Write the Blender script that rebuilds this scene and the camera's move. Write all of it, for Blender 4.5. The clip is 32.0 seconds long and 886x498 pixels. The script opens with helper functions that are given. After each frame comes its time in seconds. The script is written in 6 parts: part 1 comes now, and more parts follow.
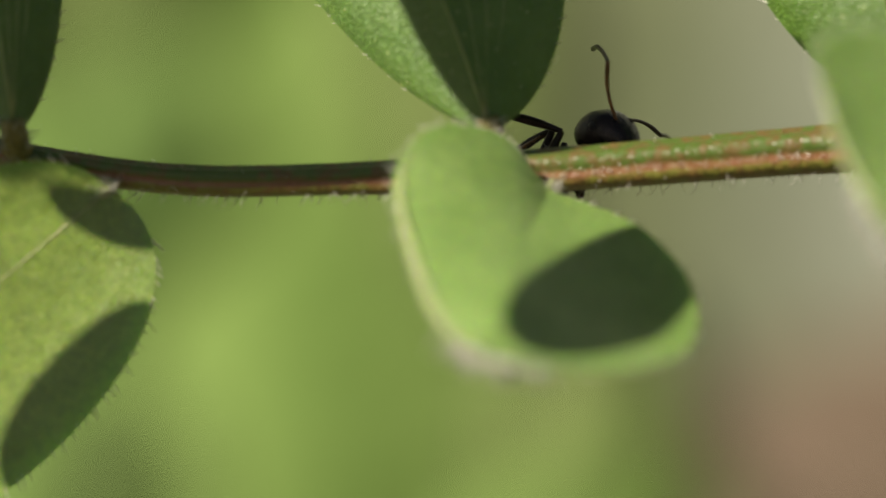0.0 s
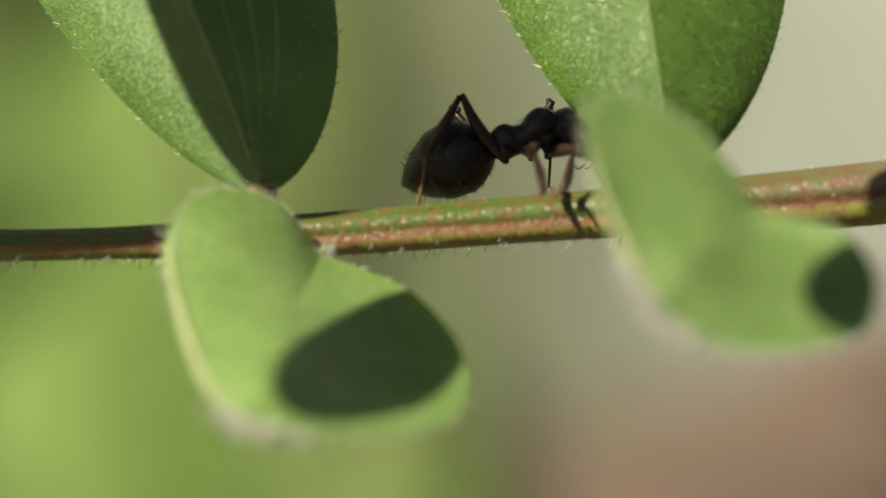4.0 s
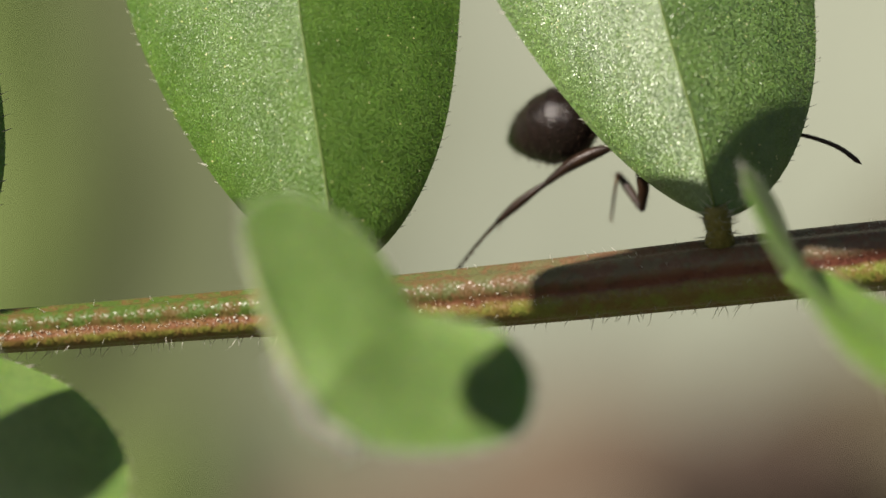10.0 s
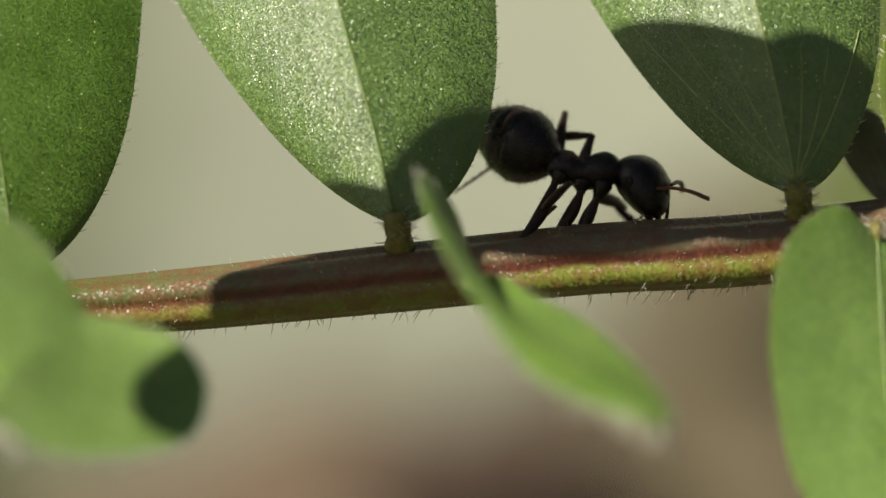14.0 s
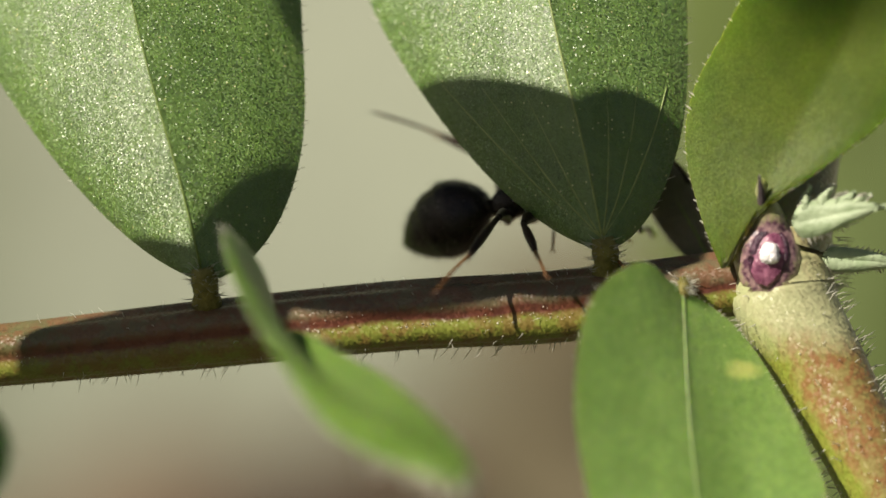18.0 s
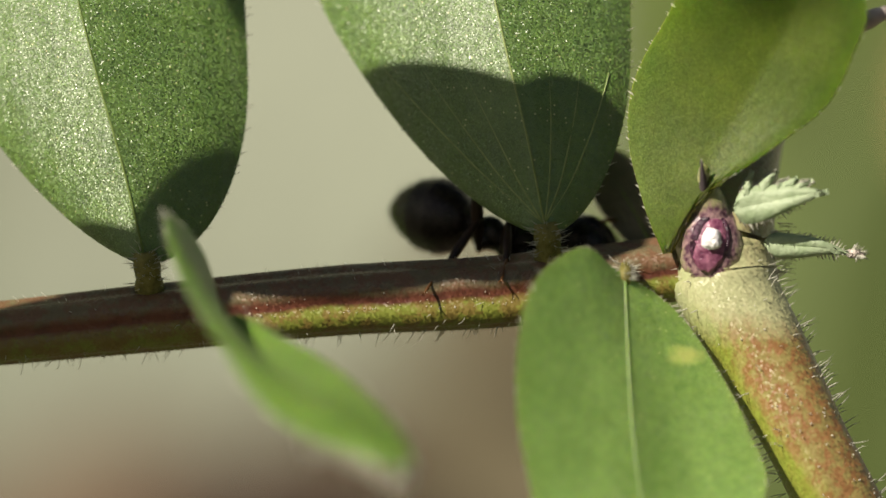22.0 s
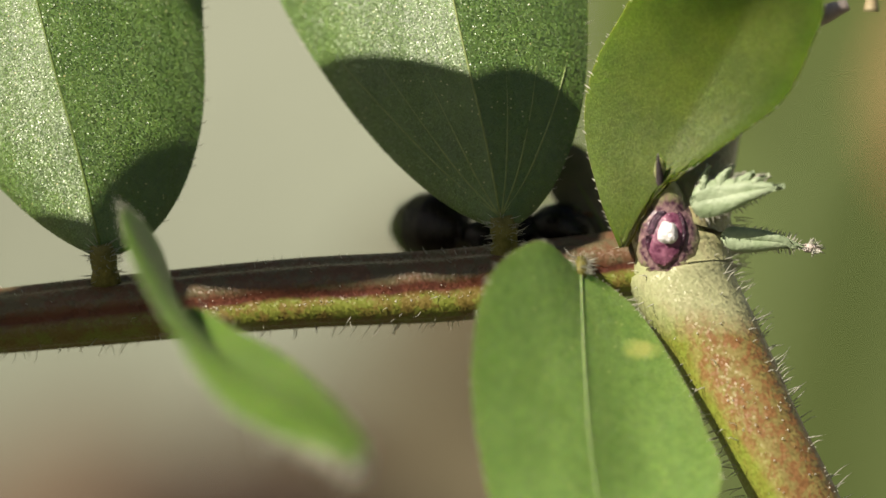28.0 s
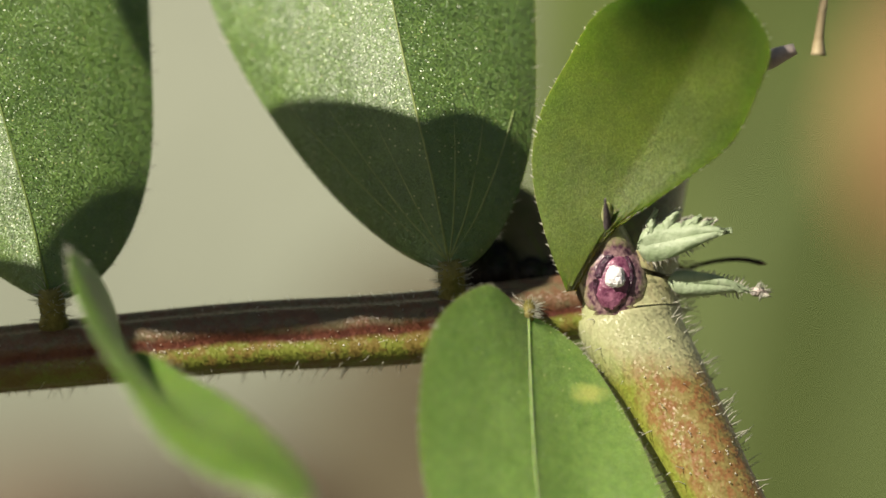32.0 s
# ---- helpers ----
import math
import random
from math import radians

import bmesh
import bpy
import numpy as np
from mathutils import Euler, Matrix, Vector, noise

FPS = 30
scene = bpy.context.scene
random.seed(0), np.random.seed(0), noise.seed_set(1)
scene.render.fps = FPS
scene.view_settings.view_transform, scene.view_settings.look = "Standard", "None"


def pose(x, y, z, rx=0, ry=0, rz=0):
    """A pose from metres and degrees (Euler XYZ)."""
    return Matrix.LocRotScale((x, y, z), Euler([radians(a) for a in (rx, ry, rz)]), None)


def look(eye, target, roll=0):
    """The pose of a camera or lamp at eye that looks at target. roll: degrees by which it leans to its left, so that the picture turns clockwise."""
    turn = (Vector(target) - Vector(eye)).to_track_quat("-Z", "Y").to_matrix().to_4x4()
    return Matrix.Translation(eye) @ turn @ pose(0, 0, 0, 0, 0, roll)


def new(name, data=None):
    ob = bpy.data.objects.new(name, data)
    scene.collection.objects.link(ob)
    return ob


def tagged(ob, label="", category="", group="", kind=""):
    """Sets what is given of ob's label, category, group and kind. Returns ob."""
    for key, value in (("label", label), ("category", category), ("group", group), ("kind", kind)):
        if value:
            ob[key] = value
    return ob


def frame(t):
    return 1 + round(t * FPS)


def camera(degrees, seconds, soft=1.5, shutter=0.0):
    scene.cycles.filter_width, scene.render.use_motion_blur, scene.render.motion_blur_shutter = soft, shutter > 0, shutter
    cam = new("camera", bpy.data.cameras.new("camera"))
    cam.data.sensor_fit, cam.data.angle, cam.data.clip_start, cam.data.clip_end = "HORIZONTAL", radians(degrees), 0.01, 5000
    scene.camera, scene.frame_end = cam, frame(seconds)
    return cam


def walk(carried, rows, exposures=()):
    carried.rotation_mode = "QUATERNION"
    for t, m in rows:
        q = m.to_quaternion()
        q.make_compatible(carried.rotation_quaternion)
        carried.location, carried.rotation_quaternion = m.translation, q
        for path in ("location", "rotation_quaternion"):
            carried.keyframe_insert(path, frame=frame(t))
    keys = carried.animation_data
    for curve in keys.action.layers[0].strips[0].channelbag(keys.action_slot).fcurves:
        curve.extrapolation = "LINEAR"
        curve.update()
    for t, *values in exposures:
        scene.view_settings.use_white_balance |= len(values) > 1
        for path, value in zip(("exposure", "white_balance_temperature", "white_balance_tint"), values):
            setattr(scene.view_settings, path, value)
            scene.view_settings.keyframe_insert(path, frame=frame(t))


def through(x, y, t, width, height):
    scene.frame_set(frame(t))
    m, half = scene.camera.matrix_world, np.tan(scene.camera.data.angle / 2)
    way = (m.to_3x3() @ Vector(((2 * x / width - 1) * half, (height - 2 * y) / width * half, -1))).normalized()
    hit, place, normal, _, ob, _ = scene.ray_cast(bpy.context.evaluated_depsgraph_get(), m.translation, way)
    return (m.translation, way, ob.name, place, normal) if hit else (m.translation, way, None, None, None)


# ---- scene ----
MM = 0.001
HIGH = 0.12          # the stem hangs twelve centimetres over the ground
AWAY = 250.0         # millimetres from the lens to the stem

cam = camera(2 * math.degrees(math.atan(7.84 / AWAY)), 32.0)
cam.data.dof.use_dof = True
cam.data.dof.focus_distance = (AWAY - 0.05) * MM
cam.data.dof.aperture_fstop = 36.0
cam.data.dof.aperture_blades = 0

# seconds, millimetres along and up, millimetres ahead, degrees of lean
PATH = [
    (0.0, 7.840, -4.410, 1.11, -0.01),
    (0.5, 8.306, -3.920, 1.09, -0.02),
    (1.0, 8.665, -3.812, 1.06, -0.02),
    (1.5, 8.956, -3.800, 1.06, -0.02),
    (2.0, 9.626, -3.662, 1.06, -0.00),
    (2.5, 10.116, -3.641, 1.04, 0.02),
    (3.0, 10.683, -3.461, 1.00, 0.06),
    (3.5, 11.384, -3.319, 0.97, 0.08),
    (5.5, 12.398, -3.212, 0.92, 0.10),
    (6.0, 12.779, -2.878, 0.84, 0.12),
    (6.5, 13.259, -2.363, 0.75, 0.11),
    (7.0, 13.605, -2.274, 0.66, 0.11),
    (7.5, 14.840, -2.106, 0.56, 0.11),
    (8.0, 15.888, -1.821, 0.45, 0.10),
    (8.5, 16.370, -1.769, 0.34, 0.09),
    (9.0, 17.288, -1.404, 0.26, 0.09),
    (9.5, 17.344, -1.345, 0.18, 0.09),
    (10.0, 17.740, -1.529, 0.14, 0.10),
    (10.5, 19.026, -1.028, 0.11, 0.11),
    (11.0, 20.101, -0.859, 0.10, 0.14),
    (11.5, 20.700, -1.085, 0.10, 0.19),
    (12.0, 21.533, -1.191, 0.09, 0.23),
    (12.5, 22.124, -1.260, 0.09, 0.27),
    (13.0, 22.909, -1.357, 0.09, 0.29),
    (13.5, 23.259, -1.422, 0.07, 0.30),
    (15.5, 24.194, -1.414, 0.03, 0.29),
    (16.0, 24.831, -1.072, -0.02, 0.28),
    (16.5, 25.370, -0.977, -0.07, 0.27),
    (17.0, 25.796, -0.749, -0.12, 0.29),
    (17.5, 26.272, -0.785, -0.18, 0.30),
    (18.0, 26.803, -0.403, -0.25, 0.33),
    (18.5, 27.158, -0.341, -0.31, 0.36),
    (19.0, 27.052, -0.491, -0.36, 0.39),
    (19.5, 27.469, -0.384, -0.41, 0.41),
    (20.0, 27.603, -0.360, -0.41, 0.43),
    (20.5, 27.671, -0.453, -0.42, 0.45),
    (21.0, 27.858, -0.538, -0.43, 0.47),
    (21.5, 27.818, -0.522, -0.45, 0.48),
    (22.0, 27.828, -0.663, -0.46, 0.49),
    (22.5, 27.842, -0.754, -0.45, 0.50),
    (23.0, 27.968, -0.778, -0.45, 0.51),
    (23.5, 27.911, -0.879, -0.45, 0.52),
    (24.0, 27.928, -0.801, -0.44, 0.55),
    (24.5, 27.926, -0.845, -0.46, 0.56),
    (25.0, 27.988, -0.808, -0.45, 0.59),
    (25.5, 28.112, -0.803, -0.46, 0.61),
    (27.5, 28.361, -0.829, -0.47, 0.63),
    (28.0, 28.602, -0.774, -0.51, 0.64),
    (28.5, 28.554, -0.638, -0.54, 0.66),
    (29.0, 28.613, -0.276, -0.58, 0.66),
    (29.5, 28.947, -0.356, -0.61, 0.66),
    (30.0, 29.028, -0.300, -0.67, 0.66),
    (30.5, 29.043, -0.247, -0.70, 0.65),
    (31.0, 29.184, -0.249, -0.76, 0.64),
    (31.5, 29.288, -0.189, -0.80, 0.63),
    (32.0, 29.518, 0.014, -0.83, 0.62),
]


def P(x, y, z):
    """Millimetres in the plant's plan to metres in the world."""
    return Vector((x * MM, y * MM, HIGH + z * MM))


walk(cam, [(t, Matrix.Translation(P(x, y - AWAY, z)) @ pose(0, 0, 0, 90, -lean, 0)) for t, x, z, y, lean in PATH],
     exposures=((0.0, 0.64, 6850, 12), (3.0, 0.74, 6800, 12), (6.0, 0.76, 6600, 13), (7.0, 0.72, 6570, 13), (8.0, 0.73, 6550, 13), (10.0, 0.59, 6550, 13), (11.0, 0.49, 6680, 13), (12.0, 0.45, 6730, 12), (14.5, 0.51, 6830, 11), (20.0, 0.47, 6950, 10), (32.0, 0.47, 6950, 10)))

# ---- light ----
SUN = Vector((-0.55, -0.62, 0.56)).normalized()     # towards the sun
world = bpy.data.worlds.new("sky")
scene.world = world
world.use_nodes = True
wn = world.node_tree.nodes
sky = wn.new("ShaderNodeTexSky")
sky.sky_type = 'NISHITA'
sky.sun_disc = False
sky.sun_elevation = math.asin(SUN.z)
sky.sun_rotation = math.atan2(SUN.x, SUN.y)
wn["Background"].inputs["Strength"].default_value = 0.026
world.node_tree.links.new(sky.outputs[0], wn["Background"].inputs["Color"])
sun_data = bpy.data.lights.new("sun", 'SUN')
sun_data.energy, sun_data.angle, sun_data.color = 5.0, radians(0.53), (1.0, 0.925, 0.82)
sun = new("sun", sun_data)
sun.matrix_basis = look(P(0, 0, 400), P(0, 0, 400) - SUN)

# ---- materials ----
def material(name):
    m = bpy.data.materials.new(name)
    m.use_nodes = True
    nt = m.node_tree
    return m, nt, nt.nodes["Principled BSDF"]


def node(nt, kind, **values):
    n = nt.nodes.new("ShaderNode" + kind)
    for key, value in values.items():
        n.inputs[key.replace("_", " ")].default_value = value
    return n


def ramp(nt, fac, stops):
    r = nt.nodes.new("ShaderNodeValToRGB")
    while len(r.color_ramp.elements) < len(stops):
        r.color_ramp.elements.new(0.5)
    for e, (p, c) in zip(r.color_ramp.elements, stops):
        e.position, e.color = p, (*c, 1)
    nt.links.new(fac, r.inputs["Fac"])
    return r


def spots(nt, scale, detail=3.0, rough=0.6, stretch=1.0):
    """Noise over the surface, scale in features per millimetre."""
    co = nt.nodes.new("ShaderNodeTexCoord")
    n = node(nt, "TexNoise", Scale=scale / MM, Detail=detail, Roughness=rough)
    if stretch == 1.0:
        nt.links.new(co.outputs["Object"], n.inputs["Vector"])
    else:
        squeeze = nt.nodes.new("ShaderNodeVectorMath")
        squeeze.operation = 'MULTIPLY'
        squeeze.inputs[1].default_value = (1, 1, stretch)
        nt.links.new(co.outputs["Object"], squeeze.inputs[0])
        nt.links.new(squeeze.outputs[0], n.inputs["Vector"])
    return n.outputs["Fac"]


def bumped(nt, bsdf, heights, distance):
    b = node(nt, "Bump", Strength=1.0, Distance=distance * MM)
    nt.links.new(heights, b.inputs["Height"])
    nt.links.new(b.outputs["Normal"], bsdf.inputs["Normal"])
    return b


def simple(name, dark, light, scale, rough=0.5, bump=0.02, bump_scale=8.0, spec=0.5, through=None):
    m, nt, b = material(name)
    r = ramp(nt, spots(nt, scale), ((0.35, dark), (0.65, light)))
    nt.links.new(r.outputs["Color"], b.inputs["Base Color"])
    b.inputs["Roughness"].default_value = rough
    b.inputs["Specular IOR Level"].default_value = spec
    if bump:
        bumped(nt, b, spots(nt, bump_scale), bump)
    if through:
        thin(nt, b, through)
    return m


def thin(nt, b, share, colour=None):
    """Lets light through a leaf."""
    t = nt.nodes.new("ShaderNodeBsdfTranslucent")
    mix = nt.nodes.new("ShaderNodeMixShader")
    mix.inputs[0].default_value = share
    if colour:
        t.inputs["Color"].default_value = (*colour, 1)
    else:
        nt.links.new(b.inputs["Base Color"].links[0].from_socket, t.inputs["Color"])
    nt.links.new(b.outputs[0], mix.inputs[1])
    nt.links.new(t.outputs[0], mix.inputs[2])
    nt.links.new(mix.outputs[0], nt.nodes["Material Output"].inputs["Surface"])


def facets(nt, b, cells, glitter, steep=0.0, socket="Normal", rise=0.0):
    """Tilts each cell of the skin a little, and a few steeply, so that single ones catch the sun."""
    geo = nt.nodes.new("ShaderNodeNewGeometry")
    tilt = nt.nodes.new("ShaderNodeVectorMath")
    tilt.operation = 'MULTIPLY_ADD'
    nt.links.new(cells, tilt.inputs[0])
    tilt.inputs[1].default_value = (2 * glitter, 2 * glitter, 2 * glitter)
    tilt.inputs[2].default_value = (-glitter, -glitter, -glitter + rise)
    total = nt.nodes.new("ShaderNodeVectorMath")
    if steep:
        square = nt.nodes.new("ShaderNodeVectorMath")
        square.operation = 'MULTIPLY'
        nt.links.new(tilt.outputs[0], square.inputs[0])
        nt.links.new(tilt.outputs[0], square.inputs[1])
        cube = nt.nodes.new("ShaderNodeVectorMath")
        cube.operation = 'MULTIPLY'
        nt.links.new(square.outputs[0], cube.inputs[0])
        nt.links.new(tilt.outputs[0], cube.inputs[1])
        far = nt.nodes.new("ShaderNodeVectorMath")
        far.operation = 'MULTIPLY_ADD'
        nt.links.new(cube.outputs[0], far.inputs[0])
        far.inputs[1].default_value = (steep / glitter ** 3,) * 3
        nt.links.new(tilt.outputs[0], far.inputs[2])
        tilt = far
    nt.links.new(tilt.outputs[0], total.inputs[0])
    nt.links.new(geo.outputs["Normal"], total.inputs[1])
    unit = nt.nodes.new("ShaderNodeVectorMath")
    unit.operation = 'NORMALIZE'
    nt.links.new(total.outputs[0], unit.inputs[0])
    nt.links.new(unit.outputs[0], b.inputs[socket])


def leaf_material(name, dark, light, rough=0.42, gloss=1.0, share=0.5, soak=0.12, glitter=0.18, cells=44.0, bloom=0.0, steep=0.0, mottle=0.25, dots=0.0, blotch=None, uneven=0.15, waxy=0.50, lifted=0.14, frost=0.0):
    """Leaf skin: soft mottling, single cells of uneven tone, each tilted a little so that some of them glitter."""
    m, nt, b = material(name)
    co = nt.nodes.new("ShaderNodeTexCoord")
    v = node(nt, "TexVoronoi", Scale=cells / MM)
    nt.links.new(co.outputs["Object"], v.inputs["Vector"])
    soft = ramp(nt, spots(nt, 0.9, 2.0), ((0.35, dark), (0.68, light)))
    fine = ramp(nt, spots(nt, 6.0, 4.0, 0.7), ((0.34, tuple(c * 0.6 for c in dark)), (0.68, (light[0] * 1.7, light[1] * 1.45, light[2] * 1.5))))
    mix = nt.nodes.new("ShaderNodeMix")
    mix.data_type = 'RGBA'
    mix.inputs["Factor"].default_value = mottle
    nt.links.new(soft.outputs["Color"], mix.inputs[6])
    nt.links.new(fine.outputs["Color"], mix.inputs[7])
    hue = nt.nodes.new("ShaderNodeSeparateColor")
    nt.links.new(v.outputs["Color"], hue.inputs[0])
    tone = ramp(nt, hue.outputs[2], ((0.0, (1 - uneven, 1 - 0.9 * uneven, 1 - uneven)), (0.5, (1, 1, 1)), (0.8, (1 + 0.5 * uneven, 1 + 0.5 * uneven, 1 + 0.9 * uneven)), (1.0, (1 + 1.4 * uneven, 1 + 1.2 * uneven, 1 + 1.6 * uneven))))
    cell = nt.nodes.new("ShaderNodeMix")
    cell.data_type, cell.blend_type = 'RGBA', 'MULTIPLY'
    cell.inputs["Factor"].default_value = 1.0
    nt.links.new(mix.outputs[2], cell.inputs[6])
    nt.links.new(tone.outputs["Color"], cell.inputs[7])
    skin = cell.outputs[2]
    if dots:
        # glint points painted as pale golden specks, strewn over the blade
        g = node(nt, "TexVoronoi", Scale=9.0 / MM)
        nt.links.new(co.outputs["Object"], g.inputs["Vector"])
        near = ramp(nt, g.outputs["Distance"], ((0.10, (1, 1, 1)), (0.19, (0, 0, 0))))
        pick = nt.nodes.new("ShaderNodeSeparateColor")
        nt.links.new(g.outputs["Color"], pick.inputs[0])
        some = ramp(nt, pick.outputs[0], ((1 - dots - 0.02, (0, 0, 0)), (1 - dots, (1, 1, 1))))
        both = nt.nodes.new("ShaderNodeMath")
        both.operation = 'MULTIPLY'
        nt.links.new(near.outputs["Color"], both.inputs[0])
        nt.links.new(some.outputs["Color"], both.inputs[1])
        glint = nt.nodes.new("ShaderNodeMix")
        glint.data_type = 'RGBA'
        nt.links.new(both.outputs[0], glint.inputs["Factor"])
        nt.links.new(skin, glint.inputs[6])
        glint.inputs[7].default_value = (0.52, 0.54, 0.26, 1)
        skin = glint.outputs[2]
    if blotch:
        # one ragged yellow blotch
        spot = nt.nodes.new("ShaderNodeMapping")
        spot.vector_type = 'TEXTURE'
        spot.inputs["Location"].default_value = blotch
        spot.inputs["Scale"].default_value = (0.36 * MM, 2.0 * MM, 0.20 * MM)
        nt.links.new(co.outputs["Object"], spot.inputs["Vector"])
        off = nt.nodes.new("ShaderNodeVectorMath")
        off.operation = 'LENGTH'
        nt.links.new(spot.outputs[0], off.inputs[0])
        rag = nt.nodes.new("ShaderNodeMath")
        rag.operation = 'MULTIPLY_ADD'
        nt.links.new(spots(nt, 5.0, 3.0, 0.6), rag.inputs[0])
        rag.inputs[1].default_value = 1.0
        nt.links.new(off.outputs["Value"], rag.inputs[2])
        there = node(nt, "MapRange")
        there.inputs["From Min"].default_value = 1.6
        there.inputs["From Max"].default_value = 0.9
        nt.links.new(rag.outputs[0], there.inputs["Value"])
        tint = nt.nodes.new("ShaderNodeMix")
        tint.data_type = 'RGBA'
        nt.links.new(there.outputs[0], tint.inputs["Factor"])
        nt.links.new(skin, tint.inputs[6])
        tint.inputs[7].default_value = (0.40, 0.46, 0.13, 1)
        skin = tint.outputs[2]
    nt.links.new(skin, b.inputs["Base Color"])
    b.inputs["Roughness"].default_value = rough
    b.inputs["Specular IOR Level"].default_value = gloss
    facets(nt, b, v.outputs["Color"], glitter, steep)
    if bloom:
        # a thin waxy bloom in streaks along the blade
        streak = ramp(nt, spots(nt, 3.0, 3.0, 0.6, 0.22), ((0.36, (0.55 * bloom,) * 3), (0.66, (bloom,) * 3)))
        if frost:
            cover = nt.nodes.new("ShaderNodeMath")
            cover.operation = 'MULTIPLY'
            cover.inputs[1].default_value = frost
            nt.links.new(streak.outputs["Color"], cover.inputs[0])
            wax = nt.nodes.new("ShaderNodeMix")
            wax.data_type = 'RGBA'
            nt.links.new(cover.outputs[0], wax.inputs["Factor"])
            nt.links.new(skin, wax.inputs[6])
            wax.inputs[7].default_value = (0.24, 0.31, 0.27, 1)
            nt.links.new(wax.outputs[2], b.inputs["Base Color"])
        nt.links.new(streak.outputs["Color"], b.inputs["Coat Weight"])
        b.inputs["Coat Roughness"].default_value = waxy
        b.inputs["Coat IOR"].default_value = 1.55
        # the sheen is strengthened by tilting the coat normal upwards
        facets(nt, b, v.outputs["Color"], lifted, socket="Coat Normal", rise=0.36)
    # light soaks through the blade
    b.inputs["Subsurface Weight"].default_value = share
    b.inputs["Subsurface Radius"].default_value = (0.55, 1.0, 0.16)
    b.inputs["Subsurface Scale"].default_value = soak * MM
    return m


LEAF = leaf_material("leaf_upper", (0.072, 0.146, 0.022), (0.112, 0.204, 0.038), rough=0.36, gloss=0.55, share=0.25, soak=0.08, glitter=0.23, cells=46.0, bloom=0.66, steep=0.36, mottle=0.22, dots=0.26, uneven=0.20, waxy=0.43, lifted=0.20, frost=0.13)
LEAF_SOFT = leaf_material("leaf_smooth", (0.056, 0.121, 0.013), (0.086, 0.166, 0.025), rough=0.38, gloss=0.4, share=0.35, soak=0.08, glitter=0.14, cells=52.0, bloom=0.14, steep=0.30, mottle=0.08, dots=0.16, uneven=0.20, waxy=0.4, lifted=0.2)
LEAF_FIRST = leaf_material("leaf_smooth_pale", (0.078, 0.158, 0.028), (0.120, 0.215, 0.048), rough=0.38, gloss=0.4, share=0.35, soak=0.08, glitter=0.14, cells=52.0, bloom=0.30, steep=0.30, mottle=0.08, dots=0.14, uneven=0.18, waxy=0.42, lifted=0.2)
LEAF_PALE = leaf_material("leaf_lower", (0.126, 0.222, 0.050), (0.182, 0.290, 0.080), rough=0.45, gloss=0.5, share=0.55, soak=0.16, glitter=0.14)
LEAF_NEXT = leaf_material("leaf_lower_deep", (0.112, 0.198, 0.046), (0.165, 0.262, 0.074), rough=0.45, gloss=0.5, share=0.55, soak=0.16, glitter=0.14)
LEAF_MID = leaf_material("leaf_hanging", (0.088, 0.168, 0.026), (0.130, 0.226, 0.042), rough=0.45, gloss=0.5, share=0.6, soak=0.2, glitter=0.12)
LEAF_HANG = leaf_material("leaf_hanging_bright", (0.138, 0.242, 0.056), (0.190, 0.315, 0.083), rough=0.45, gloss=0.5, share=0.6, soak=0.2, glitter=0.14, dots=0.08, blotch=P(32.12, -1.4, -2.50))
# brighter leaf copy: sunlight on the left leaflet is put into its colour
LEAF_LIT = leaf_material("leaf_painted_lit", (0.135, 0.215, 0.030), (0.195, 0.295, 0.050), share=0.7, soak=0.2, glitter=0.2, bloom=0.15)
LEAF_YOUNG = leaf_material("leaf_young", (0.054, 0.086, 0.005), (0.082, 0.118, 0.009), rough=0.5, gloss=0.35, share=0.9, soak=0.35, glitter=0.08, mottle=0.06)
VEIN = simple("vein", (0.17, 0.25, 0.065), (0.24, 0.335, 0.105), 4.0, through=0.3)
VEIN_PALE = simple("pale_vein", (0.20, 0.265, 0.085), (0.28, 0.345, 0.130), 4.0)
RIB = simple("pale_midrib", (0.26, 0.31, 0.12), (0.38, 0.41, 0.20), 5.0, 0.45, 0.03, through=0.2)
RIB_SOFT = leaf_material("soft_midrib", (0.180, 0.290, 0.092), (0.240, 0.370, 0.125), rough=0.5, gloss=0.4, share=0.6, soak=0.2, glitter=0.12)
JOINT = simple("joint_yellow", (0.20, 0.19, 0.05), (0.36, 0.32, 0.10), 6.0, 0.5, 0.05, 10.0, through=0.35)
STIPULE = simple("stipule", (0.33, 0.43, 0.25), (0.48, 0.58, 0.38), 3.0, 0.5, 0.03, through=0.25)
TIP = simple("dry_tip", (0.03, 0.025, 0.03), (0.09, 0.07, 0.08), 6.0, 0.6)
PINK = simple("pink_tip", (0.42, 0.34, 0.32), (0.62, 0.55, 0.50), 3.0, 0.4, 0.03)
STRAW = simple("straw", (0.36, 0.28, 0.15), (0.50, 0.42, 0.25), 3.0, 0.6, 0.03)
CRYSTAL = simple("dried_nectar", (0.80, 0.78, 0.80), (0.95, 0.94, 0.95), 8.0, 0.25, 0.06, 6.0)
HAIR = simple("hair", (0.62, 0.62, 0.54), (0.80, 0.79, 0.70), 1.0, 0.3, 0, through=0.5)
DUST = simple("pale_grain", (0.62, 0.60, 0.50), (0.85, 0.83, 0.74), 3.0, 0.25, 0, through=0.4)


